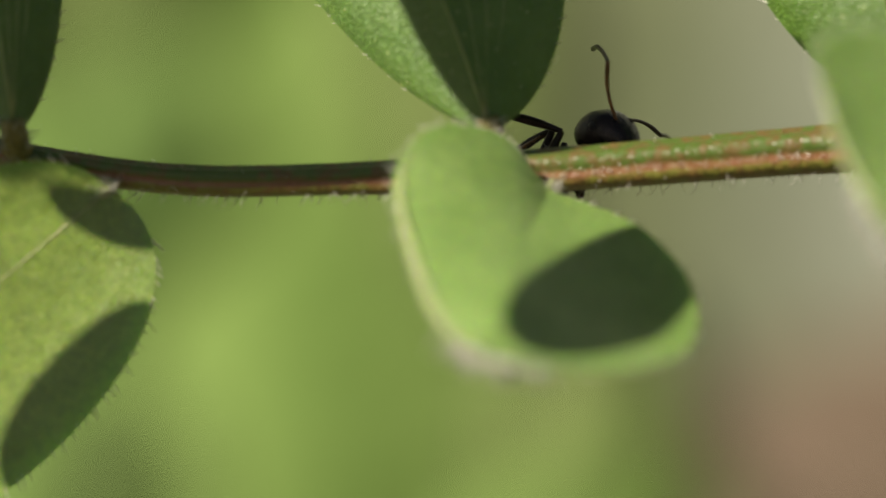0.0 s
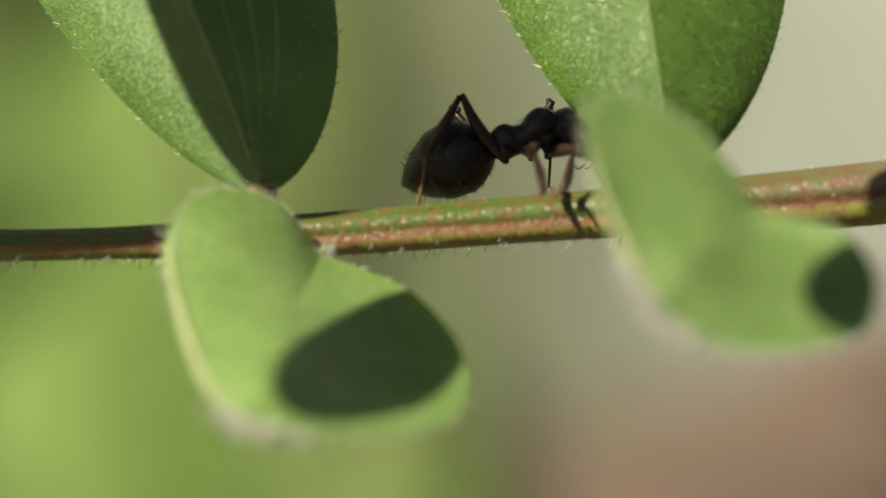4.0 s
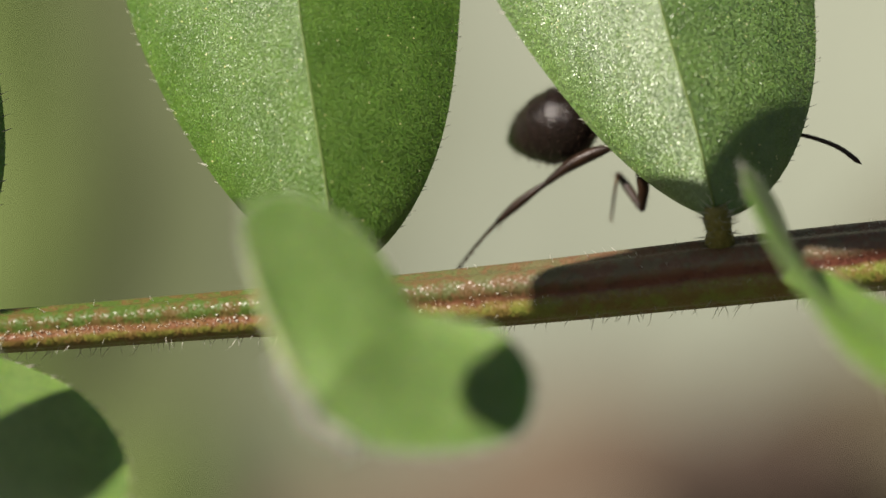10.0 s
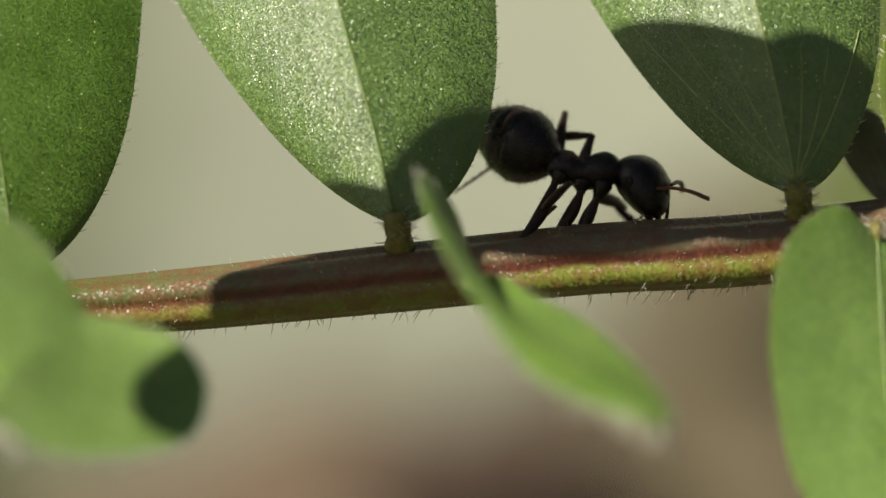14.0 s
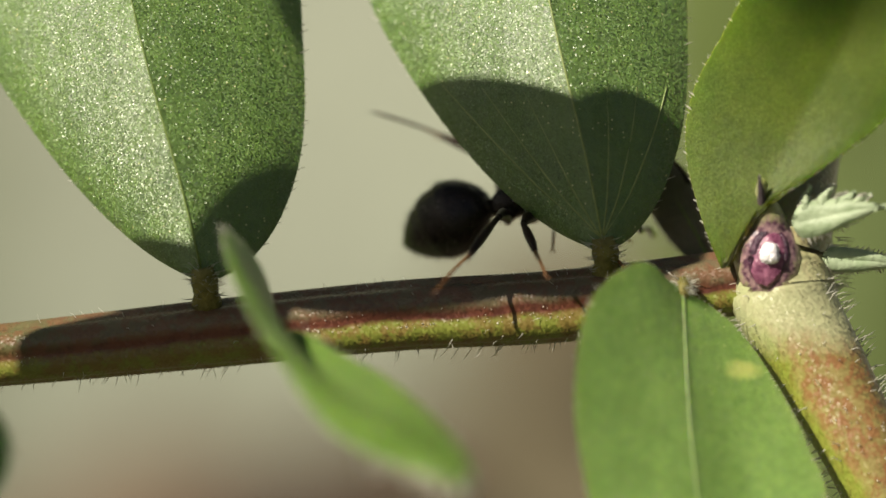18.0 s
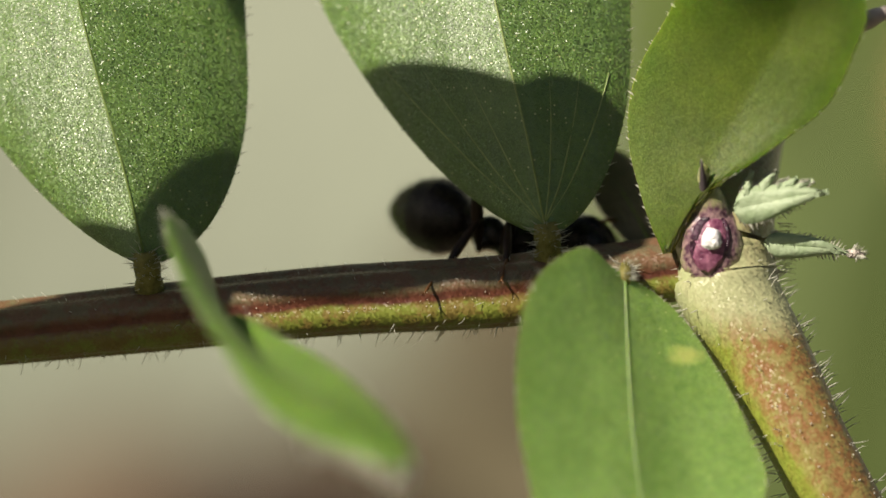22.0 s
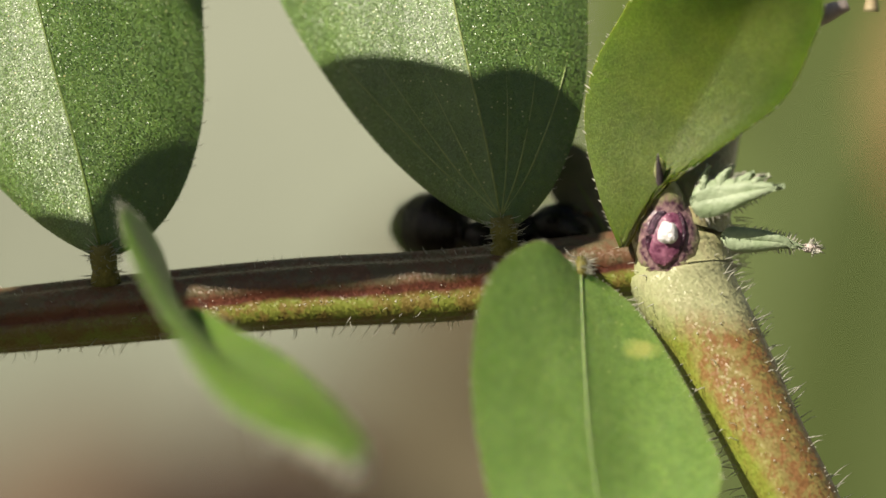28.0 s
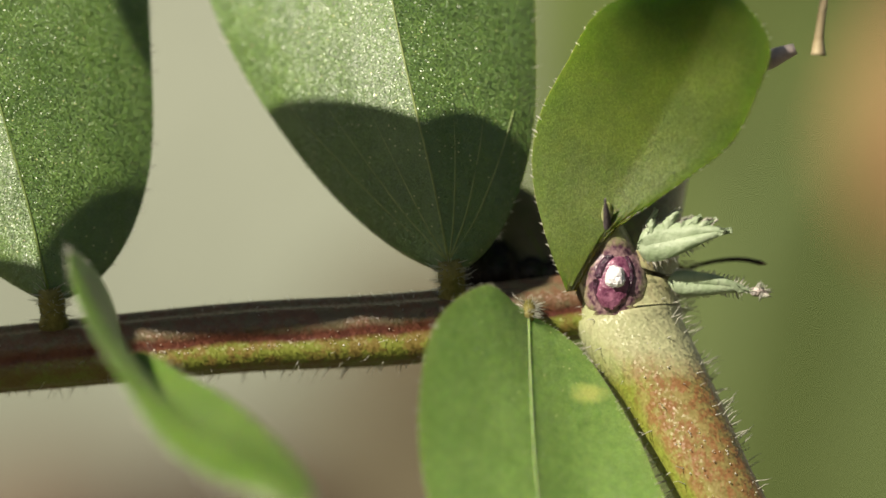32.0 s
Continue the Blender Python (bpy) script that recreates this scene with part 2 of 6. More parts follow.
def striped(name, top, mid, low, speck, mottle, flecks=2.2, collar=None, stretch=1.0, old=None):
    """Stem skin: bands round the stem by its UV, flecked with brown."""
    m, nt, b = material(name)
    uv = nt.nodes.new("ShaderNodeUVMap")
    sep = nt.nodes.new("ShaderNodeSeparateXYZ")
    nt.links.new(uv.outputs[0], sep.inputs[0])
    wob = nt.nodes.new("ShaderNodeMath")
    wob.operation = 'MULTIPLY_ADD'
    nt.links.new(spots(nt, 1.2), wob.inputs[0])
    wob.inputs[1].default_value = 0.16
    nt.links.new(sep.outputs[1], wob.inputs[2])
    band = ramp(nt, wob.outputs[0], ((0.0, mid), (0.07, low), (0.43, low), (0.48, mid), (0.54, mid), (0.60, top)))
    if old:
        # towards its foot the stem is browner, with a narrow maroon ridge
        wood = ramp(nt, wob.outputs[0], ((0.0, old[1]), (0.10, old[2]), (0.50, old[2]), (0.55, old[1]), (0.60, old[1]), (0.66, old[0])))
        place = nt.nodes.new("ShaderNodeTexCoord")
        along = nt.nodes.new("ShaderNodeSeparateXYZ")
        nt.links.new(place.outputs["Object"], along.inputs[0])
        share = node(nt, "MapRange")
        share.inputs["From Min"].default_value = 15.0 * MM
        share.inputs["From Max"].default_value = 21.0 * MM
        nt.links.new(along.outputs[0], share.inputs["Value"])
        blend = nt.nodes.new("ShaderNodeMix")
        blend.data_type = 'RGBA'
        nt.links.new(share.outputs[0], blend.inputs["Factor"])
        nt.links.new(band.outputs["Color"], blend.inputs[6])
        nt.links.new(wood.outputs["Color"], blend.inputs[7])
        tone = blend.outputs[2]
    else:
        tone = band.outputs["Color"]
    mix = nt.nodes.new("ShaderNodeMix")
    mix.data_type = 'RGBA'
    f = ramp(nt, spots(nt, flecks, 4.0, 0.7, stretch), ((0.44, (0, 0, 0)), (0.56, (mottle, mottle, mottle))))
    fleck = f.outputs["Color"]
    if collar:
        # the flecks thin out on the green flank
        flank = ramp(nt, wob.outputs[0], ((0.0, (1, 1, 1)), (0.10, (0.25, 0.25, 0.25)), (0.42, (0.25, 0.25, 0.25)), (0.52, (1, 1, 1))))
        fewer = nt.nodes.new("ShaderNodeMath")
        fewer.operation = 'MULTIPLY'
        nt.links.new(f.outputs["Color"], fewer.inputs[0])
        nt.links.new(flank.outputs["Color"], fewer.inputs[1])
        fleck = fewer.outputs[0]
    nt.links.new(fleck, mix.inputs["Factor"])
    nt.links.new(tone, mix.inputs[6])
    mix.inputs[7].default_value = (*speck, 1)
    out = mix.outputs[2]
    if collar:
        # a paler zone with a ragged border, from the first height to the last
        co = nt.nodes.new("ShaderNodeTexCoord")
        high = nt.nodes.new("ShaderNodeSeparateXYZ")
        nt.links.new(co.outputs["Object"], high.inputs[0])
        rag = nt.nodes.new("ShaderNodeMath")
        rag.operation = 'MULTIPLY_ADD'
        nt.links.new(spots(nt, 1.6, 5.0, 0.7), rag.inputs[0])
        rag.inputs[1].default_value = 0.9 * MM
        nt.links.new(high.outputs[2], rag.inputs[2])
        span = node(nt, "MapRange")
        span.inputs["From Min"].default_value = HIGH + collar[0] * MM
        span.inputs["From Max"].default_value = HIGH + collar[1] * MM
        nt.links.new(rag.outputs[0], span.inputs["Value"])
        zone = ramp(nt, span.outputs[0], ((0.0, (0, 0, 0)), (0.30, (0.80, 0.80, 0.80)), (0.55, (0.85, 0.85, 0.85)), (1.0, (0.5, 0.5, 0.5))))
        pale = nt.nodes.new("ShaderNodeMix")
        pale.data_type = 'RGBA'
        nt.links.new(zone.outputs["Color"], pale.inputs["Factor"])
        nt.links.new(out, pale.inputs[6])
        pale.inputs[7].default_value = (0.42, 0.45, 0.255, 1)
        out = pale.outputs[2]
    nt.links.new(out, b.inputs["Base Color"])
    b.inputs["Roughness"].default_value = 0.36
    co = nt.nodes.new("ShaderNodeTexCoord")
    v = node(nt, "TexVoronoi", Scale=24 / MM)
    nt.links.new(co.outputs["Object"], v.inputs["Vector"])
    facets(nt, b, v.outputs["Color"], 0.19)
    return m


STEM = striped("stem_skin", (0.070, 0.115, 0.019), (0.205, 0.108, 0.042), (0.165, 0.162, 0.030), (0.175, 0.058, 0.032), 0.50, 2.8, old=((0.145, 0.118, 0.064), (0.095, 0.032, 0.022), (0.180, 0.208, 0.036)))
STALK = striped("stalk_skin", (0.25, 0.205, 0.070), (0.27, 0.25, 0.070), (0.225, 0.275, 0.042), (0.23, 0.078, 0.034), 0.66, 7.0, (-1.90, 0.30), 0.7)


def nectary_skin():
    """Node skin: yellowish, with a ragged purple zone round the nectary and magenta inside it."""
    m, nt, b = material("nectary_skin")
    base = ramp(nt, spots(nt, 3.4), ((0.35, (0.21, 0.24, 0.07)), (0.65, (0.40, 0.41, 0.21))))
    co = nt.nodes.new("ShaderNodeTexCoord")
    near = nt.nodes.new("ShaderNodeMapping")
    near.vector_type = 'TEXTURE'
    near.inputs["Location"].default_value = P(32.55, -0.95, -0.52)
    near.inputs["Rotation"].default_value = (0, radians(14), 0)
    near.inputs["Scale"].default_value = (0.44 * MM, 1.2 * MM, 0.60 * MM)
    nt.links.new(co.outputs["Object"], near.inputs["Vector"])
    far = nt.nodes.new("ShaderNodeVectorMath")
    far.operation = 'LENGTH'
    nt.links.new(near.outputs[0], far.inputs[0])
    rag = nt.nodes.new("ShaderNodeMath")
    rag.operation = 'MULTIPLY_ADD'
    nt.links.new(spots(nt, 9.0, 4.0, 0.7), rag.inputs[0])
    rag.inputs[1].default_value = 0.9
    nt.links.new(far.outputs["Value"], rag.inputs[2])
    zone = ramp(nt, rag.outputs[0], ((0.0, (1, 1, 1)), (0.92, (1, 1, 1)), (1.0, (0, 0, 0))))
    zone.color_ramp.elements[1].position = 0.80
    # the sum runs past one, so halve it first
    half = nt.nodes.new("ShaderNodeMath")
    half.operation = 'MULTIPLY'
    half.inputs[1].default_value = 0.55
    nt.links.new(rag.outputs[0], half.inputs[0])
    nt.links.new(half.outputs[0], zone.inputs["Fac"])
    colour = ramp(nt, spots(nt, 8.0), ((0.38, (0.085, 0.035, 0.060)), (0.62, (0.34, 0.22, 0.22))))
    mix = nt.nodes.new("ShaderNodeMix")
    mix.data_type = 'RGBA'
    nt.links.new(zone.outputs["Color"], mix.inputs["Factor"])
    nt.links.new(base.outputs["Color"], mix.inputs[6])
    nt.links.new(colour.outputs["Color"], mix.inputs[7])
    nt.links.new(mix.outputs[2], b.inputs["Base Color"])
    b.inputs["Roughness"].default_value = 0.34
    v = node(nt, "TexVoronoi", Scale=26 / MM)
    nt.links.new(co.outputs["Object"], v.inputs["Vector"])
    facets(nt, b, v.outputs["Color"], 0.14)
    return m


NECTARY = nectary_skin()
PURPLE = simple("nectary_rim", (0.018, 0.008, 0.018), (0.105, 0.035, 0.070), 7.0, 0.35, 0.05, 14.0)
MAGENTA = simple("nectary_bowl", (0.10, 0.022, 0.055), (0.33, 0.13, 0.20), 5.0, 0.25, 0.04, 10.0)
ANT = simple("ant_shell", (0.0075, 0.0048, 0.0038), (0.0150, 0.0096, 0.0075), 9.0, 0.21, 0.010, 34.0, 0.32)
ANT_JAW = simple("ant_jaw_shell", (0.012, 0.006, 0.004), (0.034, 0.016, 0.008), 6.0, 0.35, 0.008, 22.0, 0.35, 0.2)
ANT_LEG = simple("ant_leg_shell", (0.016, 0.009, 0.0055), (0.038, 0.019, 0.010), 5.0, 0.36, 0.008, 22.0, 0.35, 0.2)
ANT_FOOT = simple("ant_foot_shell", (0.10, 0.042, 0.014), (0.22, 0.10, 0.036), 5.0, 0.35, 0.008, 20.0, 0.5, 0.3)
ANT_EYE = simple("ant_eye", (0.006, 0.006, 0.007), (0.012, 0.012, 0.014), 9.0, 0.4, 0, 8.0, 0.3)
MOSS = simple("moss_green", (0.120, 0.228, 0.034), (0.268, 0.408, 0.098), 0.13, 0.8, 0.3, 0.7, through=0.3)
MOSS_DIM = simple("dim_green", (0.105, 0.155, 0.035), (0.185, 0.250, 0.070), 0.16, 0.8, 0.3, 0.7, through=0.3)
MOSS_MID = simple("fresh_deep_green", (0.095, 0.175, 0.030), (0.165, 0.265, 0.060), 0.16, 0.8, 0.3, 0.7, through=0.3)
MOSS_DEEP = simple("deep_green", (0.070, 0.125, 0.022), (0.115, 0.180, 0.040), 0.16, 0.8, 0.3, 0.7, through=0.3)
DEAD = simple("dead_leaf", (0.060, 0.048, 0.028), (0.106, 0.084, 0.050), 0.2, 0.8, 0.3, 1.0)
SOIL = simple("dark_soil", (0.030, 0.020, 0.014), (0.075, 0.05, 0.035), 0.3, 0.95, 0.4, 1.0)
RUST = simple("rusty_leaf", (0.080, 0.056, 0.034), (0.118, 0.085, 0.053), 0.2, 0.8, 0.3, 1.0)
TAN = simple("tan_leaf", (0.070, 0.058, 0.030), (0.110, 0.092, 0.050), 0.2, 0.8, 0.3, 1.0)
WITHERED = simple("withered_grey", (0.13, 0.12, 0.09), (0.20, 0.185, 0.14), 1.5, 0.6, 0.05)
OLIVE = simple("olive_leaf", (0.075, 0.115, 0.022), (0.13, 0.18, 0.045), 0.2, 0.7, 0.2, 0.8, through=0.3)
ORANGE = simple("orange_leaf", (0.34, 0.19, 0.08), (0.46, 0.29, 0.14), 0.2, 0.8, 0.2, 0.8, through=0.2)


def ground_material():
    """Dark soil on the level ground, pale dry litter up the bank."""
    m, nt, b = material("ground_cover")
    co = nt.nodes.new("ShaderNodeTexCoord")
    high = nt.nodes.new("ShaderNodeSeparateXYZ")
    nt.links.new(co.outputs["Object"], high.inputs[0])
    rag = nt.nodes.new("ShaderNodeMath")
    rag.operation = 'MULTIPLY_ADD'
    nt.links.new(spots(nt, 0.15), rag.inputs[0])
    rag.inputs[1].default_value = 0.012
    nt.links.new(high.outputs[2], rag.inputs[2])
    rise = node(nt, "MapRange")
    rise.inputs["From Min"].default_value = 0.1115
    rise.inputs["From Max"].default_value = 0.124
    nt.links.new(rag.outputs[0], rise.inputs["Value"])
    soil = ramp(nt, spots(nt, 0.3), ((0.35, (0.035, 0.030, 0.018)), (0.65, (0.075, 0.060, 0.036))))
    dry = ramp(nt, spots(nt, 0.05), ((0.35, (0.160, 0.178, 0.134)), (0.65, (0.302, 0.332, 0.258))))
    mix = nt.nodes.new("ShaderNodeMix")
    mix.data_type = 'RGBA'
    nt.links.new(rise.outputs[0], mix.inputs["Factor"])
    nt.links.new(soil.outputs["Color"], mix.inputs[6])
    nt.links.new(dry.outputs["Color"], mix.inputs[7])
    # a film of moss on the bank to the one side
    along = nt.nodes.new("ShaderNodeMath")
    along.operation = 'MULTIPLY_ADD'
    nt.links.new(spots(nt, 0.12), along.inputs[0])
    along.inputs[1].default_value = 0.007
    nt.links.new(high.outputs[0], along.inputs[2])
    thins = node(nt, "MapRange")
    thins.inputs["From Min"].default_value = 0.0212
    thins.inputs["From Max"].default_value = 0.0158
    nt.links.new(along.outputs[0], thins.inputs["Value"])
    moss = ramp(nt, spots(nt, 0.2), ((0.35, (0.060, 0.076, 0.029)), (0.65, (0.098, 0.118, 0.050))))
    grown = nt.nodes.new("ShaderNodeMix")
    grown.data_type = 'RGBA'
    ends = node(nt, "MapRange")
    ends.inputs["From Min"].default_value = -0.09
    ends.inputs["From Max"].default_value = -0.04
    nt.links.new(along.outputs[0], ends.inputs["Value"])
    patch = nt.nodes.new("ShaderNodeMath")
    patch.operation = 'MULTIPLY'
    nt.links.new(thins.outputs[0], patch.inputs[0])
    nt.links.new(ends.outputs[0], patch.inputs[1])
    nt.links.new(patch.outputs[0], grown.inputs["Factor"])
    nt.links.new(mix.outputs[2], grown.inputs[6])
    nt.links.new(moss.outputs["Color"], grown.inputs[7])
    nt.links.new(grown.outputs[2], b.inputs["Base Color"])
    b.inputs["Roughness"].default_value = 0.9
    bumped(nt, b, spots(nt, 0.4), 0.5)
    return m


LITTER = ground_material()

# ---- builders ----
def part(name, bm, mat, parent=None, label="", smooth=True):
    me = bpy.data.meshes.new(name)
    bm.normal_update()
    bm.to_mesh(me)
    bm.free()
    me.materials.append(mat)
    if smooth:
        me.polygons.foreach_set("use_smooth", [True] * len(me.polygons))
    ob = new(name, me)
    ob.parent = parent
    if label:
        ob["label"] = label
    return ob


def raw(name, verts, faces, mat, parent=None, label="", smooth=True):
    me = bpy.data.meshes.new(name)
    me.from_pydata([tuple(v) for v in verts], [], faces)
    me.materials.append(mat)
    if smooth:
        me.polygons.foreach_set("use_smooth", [True] * len(me.polygons))
    ob = new(name, me)
    ob.parent = parent
    if label:
        ob["label"] = label
    return ob


def bend(points, u):
    """A point at the share u of a smooth line through the points."""
    n = len(points) - 1
    i = min(int(u * n), n - 1)
    f = u * n - i
    p = [Vector(points[max(0, min(n, k))]) for k in (i - 1, i, i + 1, i + 2)]
    if i == 0:
        p[0] = 2 * p[1] - p[2]
    if i == n - 1:
        p[3] = 2 * p[2] - p[1]
    return 0.5 * (2 * p[1] + (p[2] - p[0]) * f + (2 * p[0] - 5 * p[1] + 4 * p[2] - p[3]) * f * f + (3 * p[1] - p[0] - 3 * p[2] + p[3]) * f ** 3)


def tube(name, points, radii, mat, parent=None, label="", rings=24, sides=16, ribs=0, depth=0.0, place=P, caps=True):
    """A round stem along the points, with ribs pressed into it; UV v runs from its foot (0) over its far side to its crown."""
    bm = bmesh.new()
    uv = bm.loops.layers.uv.new("UVMap")
    rows = []
    for i in range(rings + 1):
        u = i / rings
        c = bend(points, u)
        d = (bend(points, min(1, u + 0.01)) - bend(points, max(0, u - 0.01))).normalized()
        side = d.cross(Vector((0, 0, 1)))
        if side.length < 0.2:
            side = d.cross(Vector((1, 0, 0)))
        side.normalize()
        up = side.cross(d).normalized()
        k = u * (len(radii) - 1)
        j = min(int(k), len(radii) - 2)
        r = radii[j] + (radii[j + 1] - radii[j]) * (k - j)
        row = []
        for s in range(sides):
            a = 2 * math.pi * s / sides
            q = r * (1 - depth * (0.5 + 0.5 * math.cos(ribs * a - 0.97)) ** 2 if ribs else 1)
            row.append(bm.verts.new(place(*(c + q * (math.sin(a) * side - math.cos(a) * up)))))
        rows.append(row)
    for i in range(rings):
        for s in range(sides):
            f = bm.faces.new((rows[i][s], rows[i + 1][s], rows[i + 1][(s + 1) % sides], rows[i][(s + 1) % sides]))
            for loop, (a, b) in zip(f.loops, ((i, s), (i + 1, s), (i + 1, s + 1), (i, s + 1))):
                v = b / sides
                loop[uv].uv = (a / rings, 1 - abs(1 - 2 * v))
    if caps:
        bm.faces.new(rows[0])
        bm.faces.new(list(reversed(rows[-1])))
    bmesh.ops.recalc_face_normals(bm, faces=bm.faces)
    return part(name, bm, mat, parent, label)


def blob(bm, centre, radii, turn=None, place=P, seg=20, rough=0.0, seed=0):
    """A rounded body in bm."""
    m = turn.to_4x4() if turn else Matrix()
    made = bmesh.ops.create_uvsphere(bm, u_segments=seg, v_segments=max(6, seg * 2 // 3), radius=1)["verts"]
    for v in made:
        p = Vector(v.co)
        if rough:
            p *= 1 + rough * noise.noise(p * 2.3 + Vector((seed, seed * 2, 0)))
        q = m @ Vector((p.x * radii[0], p.y * radii[1], p.z * radii[2])) + Vector(centre)
        v.co = place(*q)
    return made


def hairs(name, roots, mat, parent, label="", place=P):
    """Fine hairs in one mesh: rows of root, tip and thickness in millimetres; each one bends a little."""
    verts, faces = [], []
    for root, tip, r in roots:
        root, tip = Vector(root), Vector(tip)
        d = tip - root
        a = d.orthogonal().normalized()
        b = d.cross(a).normalized()
        mid = root + 0.55 * d + 0.12 * d.length * random.uniform(-1, 1) * a + 0.10 * d.length * random.uniform(-1, 1) * b
        n = len(verts)
        for c, k in ((root, r), (mid, 0.7 * r)):
            for s in range(3):
                t = 2 * math.pi * s / 3
                verts.append(place(*(c + k * (math.cos(t) * a + math.sin(t) * b))))
        verts.append(place(*tip))
        for s in range(3):
            e = (s + 1) % 3
            faces += [(n + s, n + e, n + 3 + e, n + 3 + s), (n + 3 + s, n + 3 + e, n + 6)]
    ob = raw(name, verts, faces, mat, parent, label)
    ob["kind"] = "stuff"
    return ob


def outline(u, peak=0.6, base=0.60, tip=0.6):
    """The share of the greatest width at the share u of the length."""
    u = min(1.0, max(0.0, u))
    if u < peak:
        return (u / peak * (2 - u / peak)) ** base
    return max(0.0, 1 - ((u - peak) / (1 - peak)) ** 2.2) ** tip


M3 = Vector


class Leaflet:
    """A leaflet folded along its midrib: a bent midrib, and for each half the way to its margin (at the base and at the tip) and its width."""

    def __init__(self, rib, left, right, wide, peak=0.6, base=0.60, tip=0.6, cup=0.03, wave=0.05, seed=1, roll=0.0):
        self.roll = roll
        self.rib, self.wide = [Vector(p) for p in rib], wide
        self.sides = [tuple(Vector(w) for w in (side if len(side) == 2 else (side, side))) for side in (left, right)]
        self.form, self.cup, self.wave, self.seed = (peak, base, tip), cup, wave, seed

    def at(self, u, v):
        """The place at the share u along the midrib, v from -1 (left margin) to 1."""
        h = 0 if v < 0 else 1
        side = self.sides[h][0].lerp(self.sides[h][1], u)
        peak, base, tip = self.form
        w = self.wide[h] * outline(u, peak, base if isinstance(base, float) else base[h], tip)
        a = abs(v)
        along = (bend(self.rib, min(1, u + 0.02)) - bend(self.rib, max(0, u - 0.02))).normalized()
        over = along.cross(side).normalized() * (1 if v < 0 else -1)
        p = bend(self.rib, u) + side * (w * a) + over * (self.cup * w * math.sin(math.pi * a))
        p += over * self.wave * math.sin(5 * u + 3 * self.seed + 2 * v) * a
        p.y += self.roll * w * max(0.0, a - 0.72) ** 2
        # the nerves press shallow furrows into the blade
        return p + over * 0.012 * math.sin(26 * (a - 0.9 * u) + self.seed) * a * (1 - a)

    def build(self, parent, mat, label, rib_mat, stalk, hair=0.22, rows=44, half=14, thick=0.10, hair_from=0.05, veins=True, rib=True, thickset=1.0, tuft=0, creased=True, ribsize=1.0, joint=None, vein=1.0, veined=(-1, 1), far=0.72):
        bm = bmesh.new()
        tops, lows = [], []
        us = [0.5 - 0.5 * math.cos(math.pi * i / rows) for i in range(rows + 1)]
        vs = [(j - half) / half for j in range(2 * half + 1)]
        for u in us:
            top, low = [], []
            for v in vs:
                p = self.at(u, v)
                du = self.at(min(1, u + 0.01), v) - self.at(max(0, u - 0.01), v)
                vv = min(0.98, max(-0.98, v))
                dv = self.at(u, vv + 0.02) - self.at(u, vv - 0.02)
                n = du.cross(dv)
                n = n.normalized() if n.length > 1e-9 else Vector((0, -1, 0))
                if n.y > 0:
                    n = -n
                t = thick * (1 - 0.75 * abs(v) ** 4)
                top.append(bm.verts.new(P(*(p + n * t / 2))))
                low.append(bm.verts.new(P(*(p - n * t / 2))))
            tops.append(top)
            lows.append(low)
        for i in range(rows):
            for j in range(2 * half):
                bm.faces.new((tops[i][j], tops[i][j + 1], tops[i + 1][j + 1], tops[i + 1][j]))
                bm.faces.new((lows[i][j], lows[i + 1][j], lows[i + 1][j + 1], lows[i][j + 1]))
            for j in (0, 2 * half):
                bm.faces.new((tops[i][j], tops[i + 1][j], lows[i + 1][j], lows[i][j]))
        bmesh.ops.recalc_face_normals(bm, faces=bm.faces)
        for i in range(rows):
            for col in (tops, lows):
                bm.edges.get((col[i][half], col[i + 1][half])).smooth = not creased
                for j in (0, 2 * half):
                    bm.edges.get((col[i][j], col[i + 1][j])).smooth = False
        probe = tops[rows // 2][half // 2]
        if probe.link_faces[0].normal.dot(probe.co - lows[rows // 2][half // 2].co) < 0:
            bmesh.ops.reverse_faces(bm, faces=bm.faces)
        blade = part("leaflet", bm, mat, parent, label)
        pts = [self.at(0.01 + 0.9 * k / 6, 0.0) for k in range(7)]
        if rib:
            tube("midrib", [p + Vector((0, -0.03 / ribsize, 0)) for p in pts], [r * ribsize for r in (0.036, 0.030, 0.024, 0.016)], rib_mat, blade, rings=18, sides=6)
        if veins:
            for s in veined:
                for k in range(3):
                    line = []
                    for q in range(5):
                        v = s * (0.30 + 0.26 * k) * (q / 4) ** 0.38
                        p = self.at(0.02 + far * q / 4, v if q else s * 0.02)
                        line.append(p + Vector((0, -0.045, 0)))
                    tube("vein", line, [0.016 * vein, 0.014 * vein, 0.008 * vein], rib_mat, blade, rings=14, sides=4)
        if stalk:
            joint = joint or JOINT
            tube("petiolule", stalk, [r * thickset for r in (0.28, 0.22, 0.25, 0.20)], joint, blade, "yellowish short joint of the leaflet", rings=8, sides=10)
            rnd = random.Random(self.seed + 50)
            fuzz = []
            for _ in range(80):
                c = bend(stalk, rnd.uniform(0.05, 0.9))
                turn = rnd.uniform(0, 2 * math.pi)
                n = Vector((math.cos(turn), -abs(math.sin(turn)), rnd.uniform(-0.3, 0.7)))
                fuzz.append((c + n * 0.16 * thickset, c + n * (0.24 * thickset + rnd.uniform(0.08, 0.26)), 0.009))
            hairs("joint_hair", fuzz, HAIR, blade, "short golden hairs on the joint")
